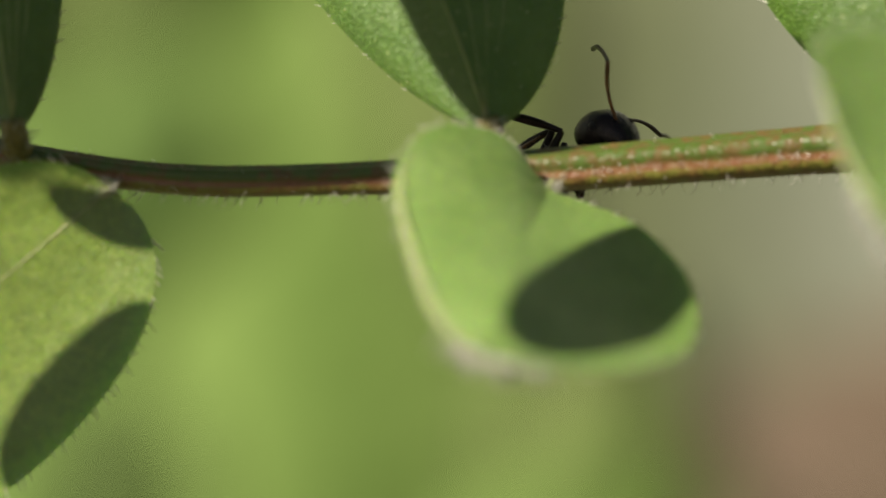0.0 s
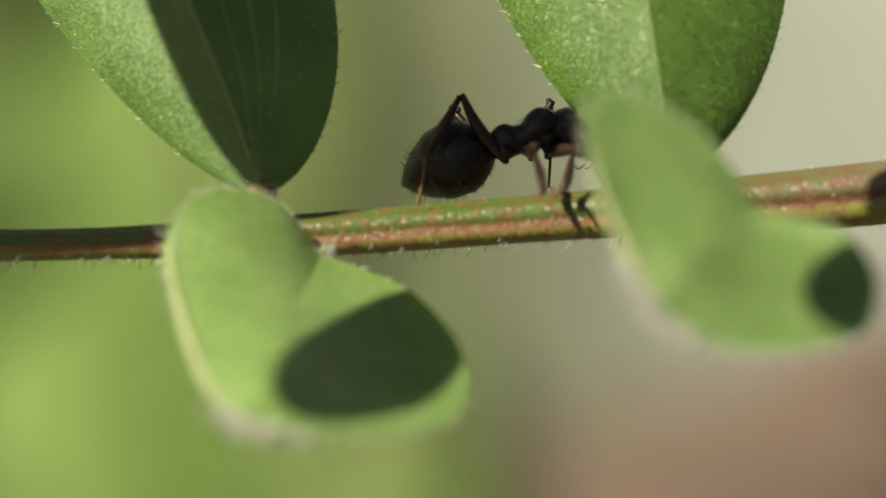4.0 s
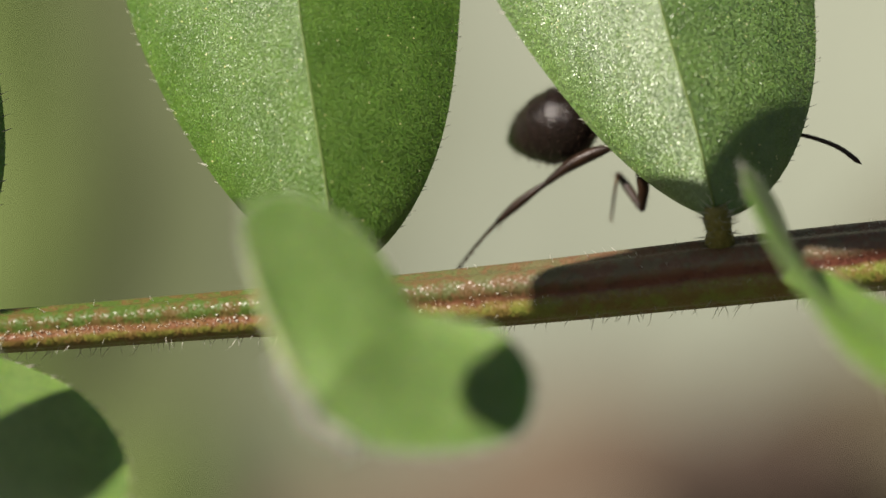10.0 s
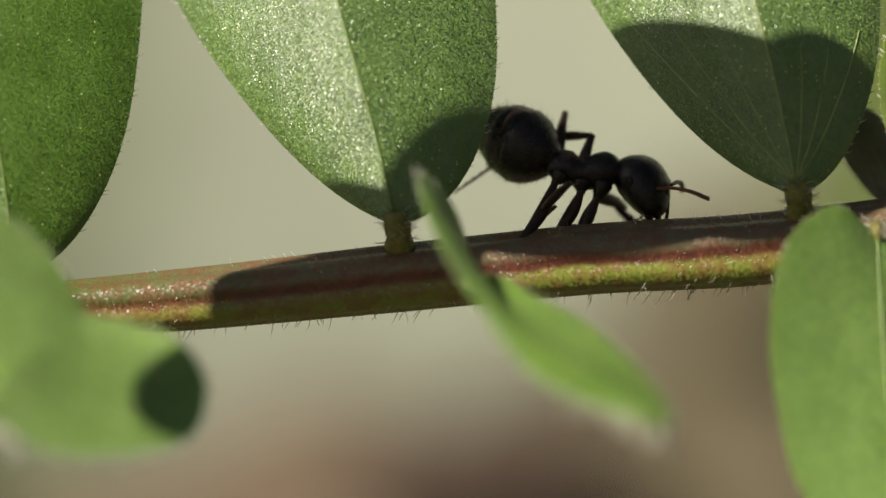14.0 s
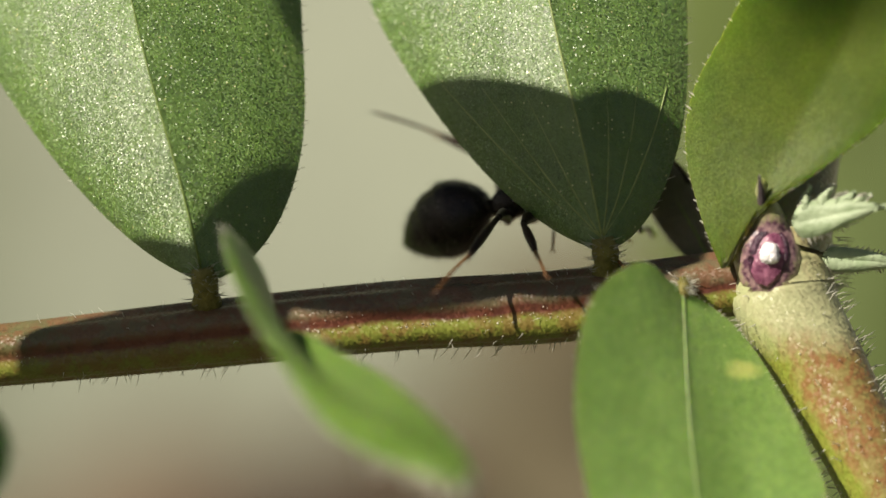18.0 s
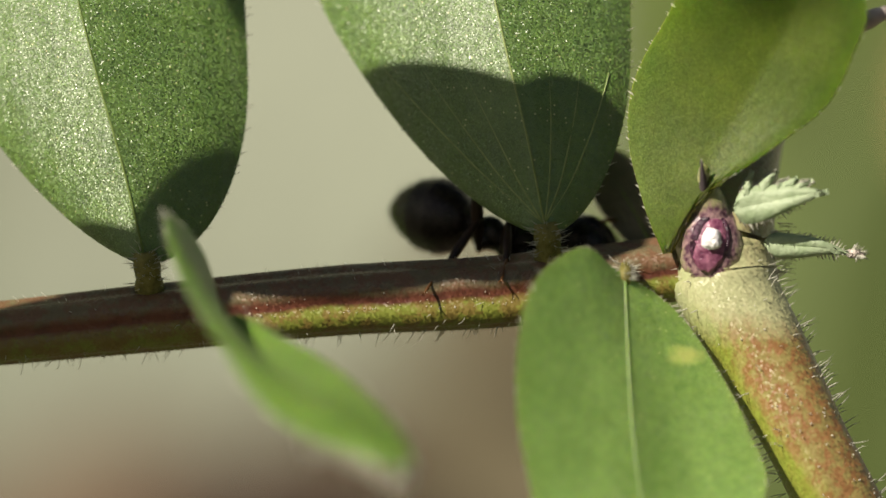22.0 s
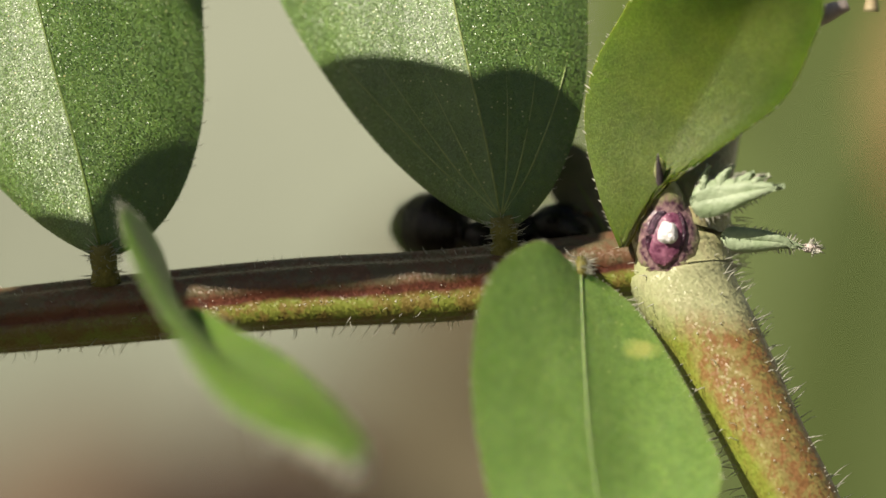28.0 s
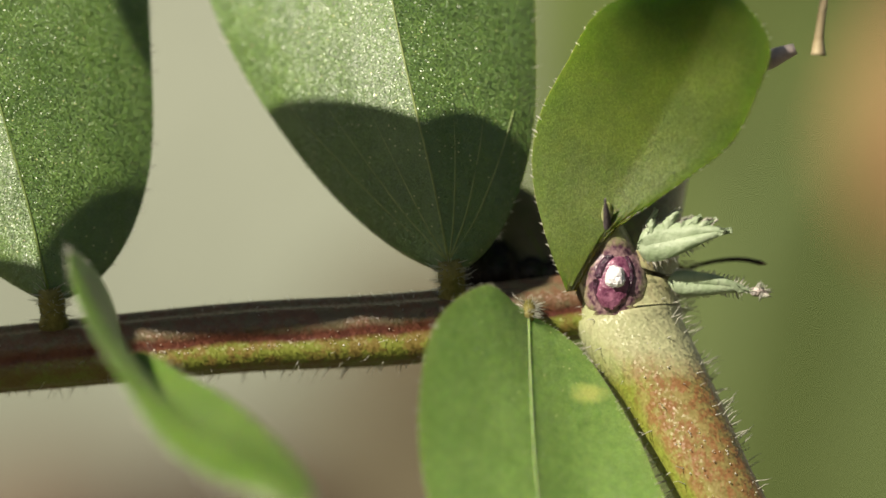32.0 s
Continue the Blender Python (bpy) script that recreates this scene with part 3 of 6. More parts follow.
        if hair:
            rnd = random.Random(self.seed)
            fine = []
            for s in (-1, 1):
                for k in range(46):
                    u = hair_from + (0.95 - hair_from) * (k + rnd.random()) / 46
                    a, b = self.at(u, s * 0.97), self.at(u, s)
                    d = (b - a).normalized() + 0.5 * (self.at(min(1, u + 0.02), s) - b).normalized() + Vector((0, rnd.uniform(-0.5, 0.5), 0))
                    fine.append((a, b + d.normalized() * hair * rnd.uniform(0.35, 1.0), 0.022 if rnd.random() < 0.10 else 0.011 if hair < 0.3 else 0.016))
            for _ in range(tuft):
                s, u = rnd.choice((-1, 1)), rnd.uniform(0.84, 0.99)
                b = self.at(u, s * rnd.uniform(0.7, 1))
                fine.append((b, b + M3((rnd.uniform(-0.5, 0.4), rnd.uniform(-0.5, 0.3), rnd.uniform(-0.75, -0.1))) * 0.9, 0.020))
            hairs("margin_hair", fine, HAIR, blade, "fine pale hairs along the margin")
        return blade


class Blade(Leaflet):
    """A leaflet given by its midrib and its two margins, each a smooth line from the base to the tip."""

    def __init__(self, rib, left, right, cup=0.06, wave=0.04, seed=1):
        self.rib, self.edges = [Vector(p) for p in rib], ([Vector(p) for p in left], [Vector(p) for p in right])
        self.cup, self.wave, self.seed = cup, wave, seed

    def at(self, u, v):
        c, e, a = bend(self.rib, u), bend(self.edges[0 if v < 0 else 1], u), abs(v)
        side = e - c
        w = side.length
        along = (bend(self.rib, min(1, u + 0.02)) - bend(self.rib, max(0, u - 0.02))).normalized()
        over = along.cross(side)
        over = over.normalized() * (1 if v < 0 else -1) if over.length > 1e-6 else Vector((0, 0, 0))
        lift = self.cup * w * math.sin(math.pi * a) + self.wave * math.sin(5 * u + 3 * self.seed + 2 * v) * a * min(1.0, w)
        return c + side * a + over * (lift + 0.012 * math.sin(26 * (a - 0.9 * u) + self.seed) * a * (1 - a))

# ---- ground and bank ----
def ground():
    """One sheet: flat before the plant, a low bank behind it, then level to the horizon."""
    xs = [-300, -60, -12, -3, -1, -0.4, -0.2] + [-0.1 + 0.01 * k for k in range(25)] + [0.16, 0.22, 0.4, 1, 3, 12, 60, 300]
    ys = [-300, -60, -12, -3, -1, -0.5, -0.3, -0.1, 0.0, 0.03] + [0.045 + 0.005 * k for k in range(20)] + [0.16, 0.2, 0.3, 0.5, 1, 3, 12, 60, 300]

    def high(x, y):
        z = 0.0
        if y > 0.035:
            z = 0.30 * (1 - math.exp(-(y - 0.035) / 0.045))
        return z + (0.004 * noise.noise(Vector((x * 60, y * 60, 0))) if abs(x) < 0.5 and abs(y) < 0.5 else 0)

    verts = [(x, y, high(x, y)) for y in ys for x in xs]
    n = len(xs)
    faces = [(j * n + i, j * n + i + 1, (j + 1) * n + i + 1, (j + 1) * n + i) for j in range(len(ys) - 1) for i in range(n - 1)]
    tagged(raw("ground", verts, faces, LITTER), "pale dry litter on a low earth bank", "ground", kind="structure")


ground()

# ---- the plant ----
sprig = tagged(new("plant_sprig"), "hairy green sprig with paired leaflets on a ribbed stem", "plant")
rachis_line = [(-6, 1, -2.0), (-2, 0.6, -2.25), (0.2, 0.3, -2.75), (3, 0.1, -3.18), (6, 0, -3.18), (10, 0, -3.0), (14, 0, -2.70), (18.5, 0, -2.38), (22.5, 0, -1.96), (26, 0, -1.6), (29, 0, -1.40), (32.2, 0.2, -0.95)]
rachis = tube("rachis", rachis_line, [0.24, 0.25, 0.26, 0.28, 0.29, 0.40, 0.43, 0.56, 0.62, 0.64, 0.66, 0.60], STEM, sprig, "ribbed green stem flushed reddish brown", rings=180, sides=50, ribs=5, depth=0.14)

UPPER = "green leaflet folded along its midrib, fine glittering skin"


def upper(base, lean, wide, seed, top=11.0, full=0.60):
    x, z = base
    rib = [(x, -0.55, z), (x - 0.55 * lean, -0.78, z + 0.2 * top), (x - 1.20 * lean, -0.65, z + 0.4 * top), (x - 1.58 * lean, -0.1, z + 0.6 * top), (x - 1.82 * lean, 0.8, z + 0.8 * top), (x - 2.0 * lean, 2.0, z + top)]
    return Leaflet(rib, (-1.0, 0.56, 0.02), (1.0, 0.40, 0.02), wide, base=full, seed=seed, roll=0.35)


def stub(base, foot):
    x, z = base
    return [(x + 0.05, -0.20, foot - 0.07), (x + 0.04, -0.36, foot + 0.10), (x + 0.01, -0.48, z - 0.02), (x - 0.04, -0.56, z + 0.22)]


for base, foot, lean, wide, seed, full in (((0.3, -2.35), -2.6, 0.6, (2.6, 1.65), 3, 0.6), ((8.65, -2.30), -2.65, 1.4, (3.15, 3.0), 5, 0.6), ((15.88, -1.95), -2.1, 0.55, (3.2, 3.0), 7, 0.6), ((22.58, -0.97), -1.32, 1.0, (3.2, 3.1), 11, (0.63, 0.54)), ((29.66, -0.40), -0.72, 0.85, (3.4, 2.65), 13, 0.6)):
    upper(base, lean, wide, seed, full=full).build(sprig, LEAF_FIRST if base[0] < 10 else LEAF_SOFT if base[0] < 20 else LEAF, UPPER, VEIN if 10 < base[0] < 28 else VEIN_PALE, stub(base, foot), veins=not 10 < base[0] < 28, vein=1.5, veined=(1,) if base[0] < 10 else (-1, 1), far=0.72 if base[0] < 10 else 0.24, ribsize=0.7)

LOWER = "pale green leaflet hanging towards the viewer, folded at its midrib"


def lower(joint, way, left, right, wide, seed, peak=0.6, tip=0.5, mat=None, tuft=70):
    """A leaflet hung on the near side of the stem, its midrib coming forwards."""
    j, w = Vector(joint), Vector(way)
    rib = [j + w * k + Vector((0, 0.6 * k * k, 0)) for k in (0, 0.25, 0.5, 0.75, 1.0)]
    leaf = Leaflet(rib, left, right, wide, peak=peak, tip=tip, seed=seed)
    leaf.blade = leaf.build(sprig, mat or LEAF_PALE, LOWER, RIB, [Vector((j.x, -0.2, j.z + 0.15)), Vector((j.x, 0.5 * j.y - 0.1, j.z + 0.05)), j + w * 0.01, j + w * 0.03], thickset=0.4, tuft=tuft, hair=0.31, ribsize=0.7, veins=False, joint=RIB)
    return leaf


RIM = leaf_material("leaf_rim", (0.20, 0.27, 0.10), (0.28, 0.34, 0.15), rough=0.6, gloss=0.3, share=0.4, soak=0.16, glitter=0.1)


def rolled_margin(leaf, blade, span, v, radii):
    """The pale rolled edge of a leaflet, over a stretch of its left margin."""
    tube("rolled_margin", [leaf.at(span[0] + (span[1] - span[0]) * k / 8, v) for k in range(9)], radii, RIM, blade, "pale rolled margin", rings=30, sides=10)


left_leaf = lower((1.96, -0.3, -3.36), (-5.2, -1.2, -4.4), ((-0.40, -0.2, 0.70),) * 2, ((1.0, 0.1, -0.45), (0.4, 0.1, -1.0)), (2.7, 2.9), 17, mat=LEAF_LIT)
near_leaf = Blade([(9.70, -0.70, -3.36), (9.31, -2.65, -4.19), (8.93, -4.75, -5.16), (8.54, -6.55, -6.22)],
                  [(9.60, -0.75, -3.27), (8.82, -1.1, -2.42), (7.66, -1.8, -2.29), (7.00, -2.7, -3.12), (7.23, -3.9, -4.39), (7.77, -5.4, -5.64), (8.54, -6.55, -6.22)],
                  [(9.75, -0.70, -3.39), (10.38, -0.85, -3.62), (11.36, -1.45, -4.12), (12.15, -2.65, -5.10), (12.11, -4.15, -6.13), (11.05, -5.65, -6.49), (9.70, -6.40, -6.43), (8.54, -6.55, -6.22)], cup=0.02, seed=19)
near_leaf.blade = near_leaf.build(sprig, LEAF_PALE, LOWER, RIB, [(9.75, -0.2, -3.2), (9.75, -0.4, -3.3), (9.70, -0.7, -3.36), (9.68, -0.8, -3.4)], thickset=0.4, tuft=120, hair=0.31, ribsize=0.7, veins=False, joint=RIB)
next_leaf = Blade([(17.23, -5.0, -2.57), (16.61, -6.0, -3.0), (15.98, -6.9, -3.59), (15.54, -7.4, -4.27)],
                  [(17.15, -5.0, -2.42), (16.40, -5.0, -1.40), (15.30, -5.3, -0.68), (14.37, -5.8, -0.86), (14.42, -6.4, -1.88), (14.91, -7.0, -3.15), (15.54, -7.4, -4.27)],
                  [(17.30, -5.0, -2.58), (18.03, -5.0, -2.74), (18.81, -5.2, -3.03), (19.30, -5.6, -3.80), (19.05, -6.2, -4.71), (17.83, -7.0, -5.02), (16.47, -7.4, -4.90), (15.54, -7.4, -4.27)], seed=23)
next_leaf.blade = next_leaf.build(sprig, LEAF_NEXT, LOWER, RIB, None, tuft=110, hair=0.31, ribsize=0.8, veins=False)
rolled_margin(near_leaf, near_leaf.blade, (0.40, 0.95), -0.94, [0.02, 0.07, 0.10, 0.12, 0.11, 0.05])
rolled_margin(next_leaf, next_leaf.blade, (0.55, 0.97), -0.95, [0.02, 0.06, 0.09, 0.10, 0.05])
Blade([(23.72, -2.00, -2.05), (24.60, -4.60, -2.64), (25.78, -7.20, -3.44), (27.16, -8.76, -4.49)],
      [(23.95, -1.8, -1.85), (23.55, -2.6, -0.70), (22.95, -3.4, -0.14), (23.21, -4.6, -1.10), (23.96, -6.2, -2.27), (25.06, -7.8, -3.60), (27.16, -8.76, -4.49)],
      [(23.90, -1.87, -1.95), (24.30, -2.78, -1.86), (25.05, -3.82, -2.25), (25.92, -5.12, -2.73), (26.85, -6.68, -3.59), (27.30, -7.98, -4.23), (27.16, -8.76, -4.49)], cup=0.02, seed=29).build(sprig, LEAF_MID, LOWER, RIB, None, tuft=60, hair=0.26, ribsize=0.8, veins=False)
Blade([(31.04, -1.2, -1.12), (31.10, -1.9, -2.49), (31.22, -2.6, -4.08), (31.47, -3.2, -5.67), (31.85, -3.8, -7.25)],
      [(30.88, -1.3, -1.00), (30.24, -1.9, -0.62), (29.38, -2.7, -1.30), (29.11, -3.3, -2.78), (29.27, -3.7, -4.26), (29.85, -3.9, -5.85), (31.85, -3.8, -7.25)],
      [(31.10, -1.15, -1.14), (31.63, -1.00, -1.42), (32.15, -0.95, -1.92), (32.72, -1.15, -2.80), (33.21, -1.50, -3.79), (33.48, -2.2, -5.08), (31.85, -3.8, -7.25)], cup=0.02, seed=31).build(sprig, LEAF_HANG, LOWER, RIB_SOFT, [(31.05, -0.3, -1.0), (31.06, -0.7, -0.98), (31.04, -1.15, -1.08), (31.04, -1.3, -1.2)], tuft=8, hair=0.12, ribsize=0.9, veins=False, thickset=0.5, thick=0.05)

# the young leaf by the node, lit through
Blade([(31.80, -0.7, -0.70), (32.28, -0.95, 0.3), (33.05, -1.15, 1.8), (33.85, -1.6, 3.3), (34.45, -2.2, 4.8)],
      [(31.72, -0.7, -0.72), (31.36, -0.65, 0.2), (31.08, -0.6, 1.3), (31.16, -0.7, 2.3), (31.65, -1.0, 3.3), (32.45, -1.6, 4.4), (34.45, -2.2, 4.8)],
      [(31.88, -0.75, -0.66), (32.42, -1.0, 0.32), (33.18, -1.25, 0.82), (33.92, -1.5, 1.36), (34.60, -1.75, 1.95), (35.0, -2.0, 2.8), (35.2, -2.2, 3.7), (34.45, -2.2, 4.8)], cup=0.015, wave=0.08, seed=37).build(sprig, LEAF_YOUNG, "young yellow-green leaf with light shining through", VEIN, None, veins=False, rib=False, hair=0.10, creased=False)
Leaflet([(31.6, 0.9, -0.7), (31.3, 1.1, -0.1), (30.95, 1.2, 0.5), (30.5, 1.3, 1.2)], (-0.8, 0.2, -0.3), (0.8, 0.2, 0.4), (0.60, 0.55), seed=41).build(sprig, WITHERED, "small withered grey leaflet beside the node", VEIN, None, hair=0.2, veins=False)

# the main stalk with its swollen node
stalk = tube("main_stalk", [(33.9, 2.2, 4.5), (33.4, 1.2, 1.8), (32.95, 0.2, 0.1), (32.85, 0.0, -1.2), (33.50, -0.2, -2.45), (34.40, -0.5, -4.2), (35.32, -0.5, -6.0), (36.4, -0.4, -8.2), (38.2, 0, -12), (41, 1, -20), (45, 2, -45), (46, 2.5, -80), (47, 3, -125)], [0.5, 0.55, 0.80, 0.98, 0.86, 0.76, 0.75, 0.75, 0.78, 0.82, 0.9, 0.95, 1.0], STALK, sprig, "hairy yellow-green stalk flecked reddish brown", rings=220, sides=28, ribs=4, depth=0.06)

# the nectary on the node: a swelling, a dark purple rim, a sunk bowl, and a dried white drop
bm = bmesh.new()
blob(bm, (32.60, -0.42, -0.55), (0.66, 0.57, 0.96), Euler((0, radians(-14), 0)).to_matrix(), rough=0.06)
swelling = part("node_swelling", bm, NECTARY, sprig, "yellowish swollen node of the stalk")

tube("stipule_lobe", [(32.62, -0.45, -0.35), (32.54, -0.66, 0.15), (32.45, -0.90, 0.55), (32.40, -1.15, 0.85)], [0.48, 0.33, 0.17, 0.05], NECTARY, swelling, "yellow-green lobe that runs out to a point", rings=14, sides=16)


def ring(turns):
    c, s = math.cos(2 * math.pi * turns), math.sin(2 * math.pi * turns)
    x, z = 0.29 * c, 0.46 * s
    return (32.55 + x * 0.97 + z * 0.24, -0.97 + 0.10 * abs(x) + 0.14 * s * s, -0.52 + z * 0.97 - x * 0.24)


tube("nectary_rim", [ring(k / 16) for k in range(17)], [0.05, 0.07, 0.10, 0.08, 0.04, 0.06, 0.05], PURPLE, swelling, "dark purple rim of the nectary", rings=48, sides=12, caps=False)
bm = bmesh.new()
blob(bm, (32.55, -0.94, -0.56), (0.31, 0.09, 0.48), Euler((0, radians(12), 0)).to_matrix(), rough=0.10, seed=6)
part("nectary_bowl", bm, MAGENTA, swelling, "magenta bowl of the nectary")
bm = bmesh.new()
for k in range(9):
    a, r = random.uniform(0, 6.28), random.uniform(0, 0.07)
    blob(bm, (32.58 + r * math.cos(a), -1.05 + random.uniform(-0.03, 0.03), -0.46 + 1.15 * r * math.sin(a)), [random.uniform(0.10, 0.16) for _ in range(3)], seg=10, rough=0.4, seed=k)
part("dried_drop", bm, CRYSTAL, swelling, "white crystalline dried nectar", smooth=False)

# stipules with drawn-out points, and the small dark point over the nectary
def spike(name, root, tip, wide, mat, label, lobes=()):
    r, t = Vector(root), Vector(tip)
    leaf = Leaflet([r, r.lerp(t, 0.3), r.lerp(t, 0.65) + Vector((0, -0.05, 0.03)), t], (-0.15, 0.25, 1.0), (-0.15, 0.25, -1.0), (wide, wide), peak=0.22, base=0.5, tip=1.5, cup=0.2, seed=int(root[0] * 10))
    ob = leaf.build(sprig, mat, label, VEIN, None, hair=0.2, rows=24, half=6, veins=False, rib=False)
    ob.name = name
    for q, l, w in lobes:
        a = leaf.at(q, -0.6)
        small = Leaflet([a, a + Vector(l) * 0.4, a + Vector(l)], (-0.3, 0.2, 0.9), (0.3, 0.2, -0.9), (w, w), peak=0.2, base=0.5, tip=1.5, seed=int(q * 90))
        tooth = small.build(ob, mat, "", VEIN, None, hair=0.1, rows=14, half=4, veins=False, rib=False)
        tooth.name = "tooth"
    return ob


spike("stipule", (33.0, -1.0, 0.10), (34.62, -1.3, 0.40), 0.32, STIPULE, "pale hairy stipule drawn out to a point", ((0.12, (0.15, 0, 0.45), 0.13), (0.30, (0.32, 0, 0.40), 0.12), (0.5, (0.35, 0, 0.22), 0.10), (0.68, (0.30, 0, 0.16), 0.07)))
spike("stipule", (33.55, -0.6, -0.50), (35.05, -0.5, -0.68), 0.22, STIPULE, "narrow pale stipule beside the node")
spike("stipule_tip", (35.0, -0.5, -0.675), (35.25, -0.5, -0.71), 0.06, PINK, "withered brown point of the stipule")
tube("dark_point", [(32.45, -0.78, 0.2), (32.42, -1.05, 0.5), (32.39, -1.25, 0.75), (32.37, -1.38, 0.95)], [0.09, 0.075, 0.05, 0.01], TIP, sprig, "small dark withered point over the nectary", rings=10, sides=8)

# withered remains at the tip of the young leaf
tube("withered_tip", [(34.9, -1.2, 3.2), (35.3, -1.3, 3.45), (35.7, -1.3, 3.62)], [0.12, 0.17, 0.10], PINK, sprig, "withered pinkish remains at the young leaf", rings=10, sides=10)
tube("dry_filament", [(36.1, -1.6, 3.5), (36.12, -1.6, 3.9), (36.25, -1.5, 4.8), (36.6, -1.2, 6.5)], [0.14, 0.08, 0.07, 0.06], STRAW, sprig, "straw-coloured dry filament", rings=14, sides=8)


# ---- hairs and grains on the stems ----
def stem_hairs(name, line, radii, span, count, size, parent, label, mat=HAIR, low=0.0, lean=0.35, seed=1, under=0.5):
    """Hairs round a stem over a stretch of it; under: the share that grows on its lower edge."""
    rnd = random.Random(seed)
    fine = []
    for _ in range(count):
        u = rnd.uniform(*span)
        c = bend(line, u)
        d = (bend(line, u + 0.005) - bend(line, u - 0.005)).normalized()
        k = u * (len(radii) - 1)
        j = min(int(k), len(radii) - 2)
        r = radii[j] + (radii[j + 1] - radii[j]) * (k - j)
        side = d.cross(Vector((0, 0, 1))).normalized()
        up = side.cross(d)
        a = rnd.gauss(math.pi if rnd.random() < under else 0, 0.5) if rnd.random() < 0.96 else rnd.uniform(0, 6.28)
        n = math.cos(a) * up + math.sin(a) * side
        root = c + n * r * 0.95
        fine.append((root, root + (n + d * rnd.uniform(-lean, lean * 0.3)) * size * rnd.uniform(0.4, 1.0) * (0.55 if n.z > 0 else 1.0), 0.008))
    hairs(name, fine, mat, parent, label)


RADII = [0.24, 0.25, 0.26, 0.28, 0.29, 0.40, 0.43, 0.56, 0.62, 0.64, 0.66, 0.60]
stem_hairs("stem_hair", rachis_line, RADII, (0.1, 0.98), 520, 0.27, rachis, "fine short hairs along the stem", lean=1.1, seed=4, under=0.84)
STALK_LINE = [(32.95, 0.2, 0.1), (32.85, 0.0, -1.2), (33.50, -0.2, -2.45), (34.40, -0.5, -4.2), (36.3, -0.5, -8)]
rnd = random.Random(8)
fine = []
for _ in range(420):
    u = rnd.uniform(0, 1)
    c, d = bend(STALK_LINE, u), (bend(STALK_LINE, min(1, u + 0.01)) - bend(STALK_LINE, max(0, u - 0.01))).normalized()
    side = d.cross(Vector((0, 1, 0))).normalized()
    a = rnd.gauss(math.pi if rnd.random() < 0.6 else 0, 0.45) if rnd.random() < 0.97 else rnd.uniform(0, math.pi)
    n = math.cos(a) * side - math.sin(a) * side.cross(d).normalized() * (1 if side.cross(d).y > 0 else -1)
    r = 0.90 if u < 0.4 else 0.78
    root = c + n * r * 0.97
    fine.append((root, root + (n + d * rnd.uniform(-0.4, 0.3)) * rnd.uniform(0.14, 0.46), 0.012))
grit = bmesh.new()
for _ in range(240):
    u, turn = rnd.uniform(0.22, 1), rnd.gauss(0.45, 0.5)
    c, d = bend(STALK_LINE, u), (bend(STALK_LINE, min(1, u + 0.01)) - bend(STALK_LINE, max(0, u - 0.01))).normalized()
    right = Vector((0, 1, 0)).cross(d).normalized() * -1
    p = c + (math.sin(turn) * right - math.cos(turn) * Vector((0, 1, 0))) * (0.88 if u < 0.45 else 0.77)
    for v in bmesh.ops.create_icosphere(grit, subdivisions=1, radius=rnd.uniform(0.006, 0.020) * MM)["verts"]:
        v.co = v.co + P(*p)
part("stalk_grain", grit, DUST, stalk, "glistening pale grains on the stalk", smooth=False)["kind"] = "stuff"
hairs("stalk_hair", fine, HAIR, stalk, "white bristly hairs on the stalk")

# pale grains that stick to the sunny flank of the stem
rnd = random.Random(12)
grains = bmesh.new()
for x0, x1, count in ((9.2, 14.9, 330), (16.5, 19.6, 140), (24.0, 29.6, 330)):
    for _ in range(count):
        x = rnd.uniform(x0, x1)
        u = min(range(400), key=lambda k: abs(bend(rachis_line, k / 400).x - x)) / 400
        c = bend(rachis_line, u)
        k = u * (len(RADII) - 1)
        j = min(int(k), len(RADII) - 2)
        r = RADII[j] + (RADII[j + 1] - RADII[j]) * (k - j)
        a = rnd.gauss(0.22, 0.16) if x < 15 and rnd.random() < 0.75 else rnd.gauss(0.55 if x > 22 else 0.30, 0.34)
        p = (x, c.y - r * 0.93 * math.cos(a), c.z - r * 0.93 * math.sin(a))
        s = rnd.uniform(0.005, 0.014) if rnd.random() < 0.92 else 0.023
        made = bmesh.ops.create_icosphere(grains, subdivisions=1, radius=s * MM)["verts"]
        for v in made:
            v.co = v.co * rnd.uniform(0.6, 1.3) + P(*p)
part("pale_grain", grains, DUST, rachis, "pale waxy grains on the stem", smooth=False)["kind"] = "stuff"


# ---- a neighbouring sprig above, out of sight, whose leaflets shade this one ----
shade = tagged(new("overhanging_sprig"), "leaflets of a neighbouring green sprig overhead", "plant")


def shader_leaf(centre, a, b, far=17.0, full=0.5):
    """An oval leaflet that stands between the sun and the place given, with the half axes a and b."""
    c, a, b = Vector(centre) + SUN * far, Vector(a), Vector(b)
    leaf = Leaflet([c - a, c - a * 0.5, c, c + a * 0.5, c + a], -b, b, (1.0, 1.0), peak=0.5, base=full, tip=full, cup=0.04, wave=0.03, seed=int(abs(centre[0]) * 7))
    return leaf.build(shade, LEAF, "", VEIN, None, hair=0, rows=26, half=8, veins=False)


def shade_on(leaf, u, v, du, dv, far=17.0):
    """Shades the part of a leaflet round (u, v)."""
    shader_leaf(leaf.at(u, v), (leaf.at(u + du, v) - leaf.at(u - du, v)) / 2, (leaf.at(u, v + dv) - leaf.at(u, v - dv)) / 2, far)


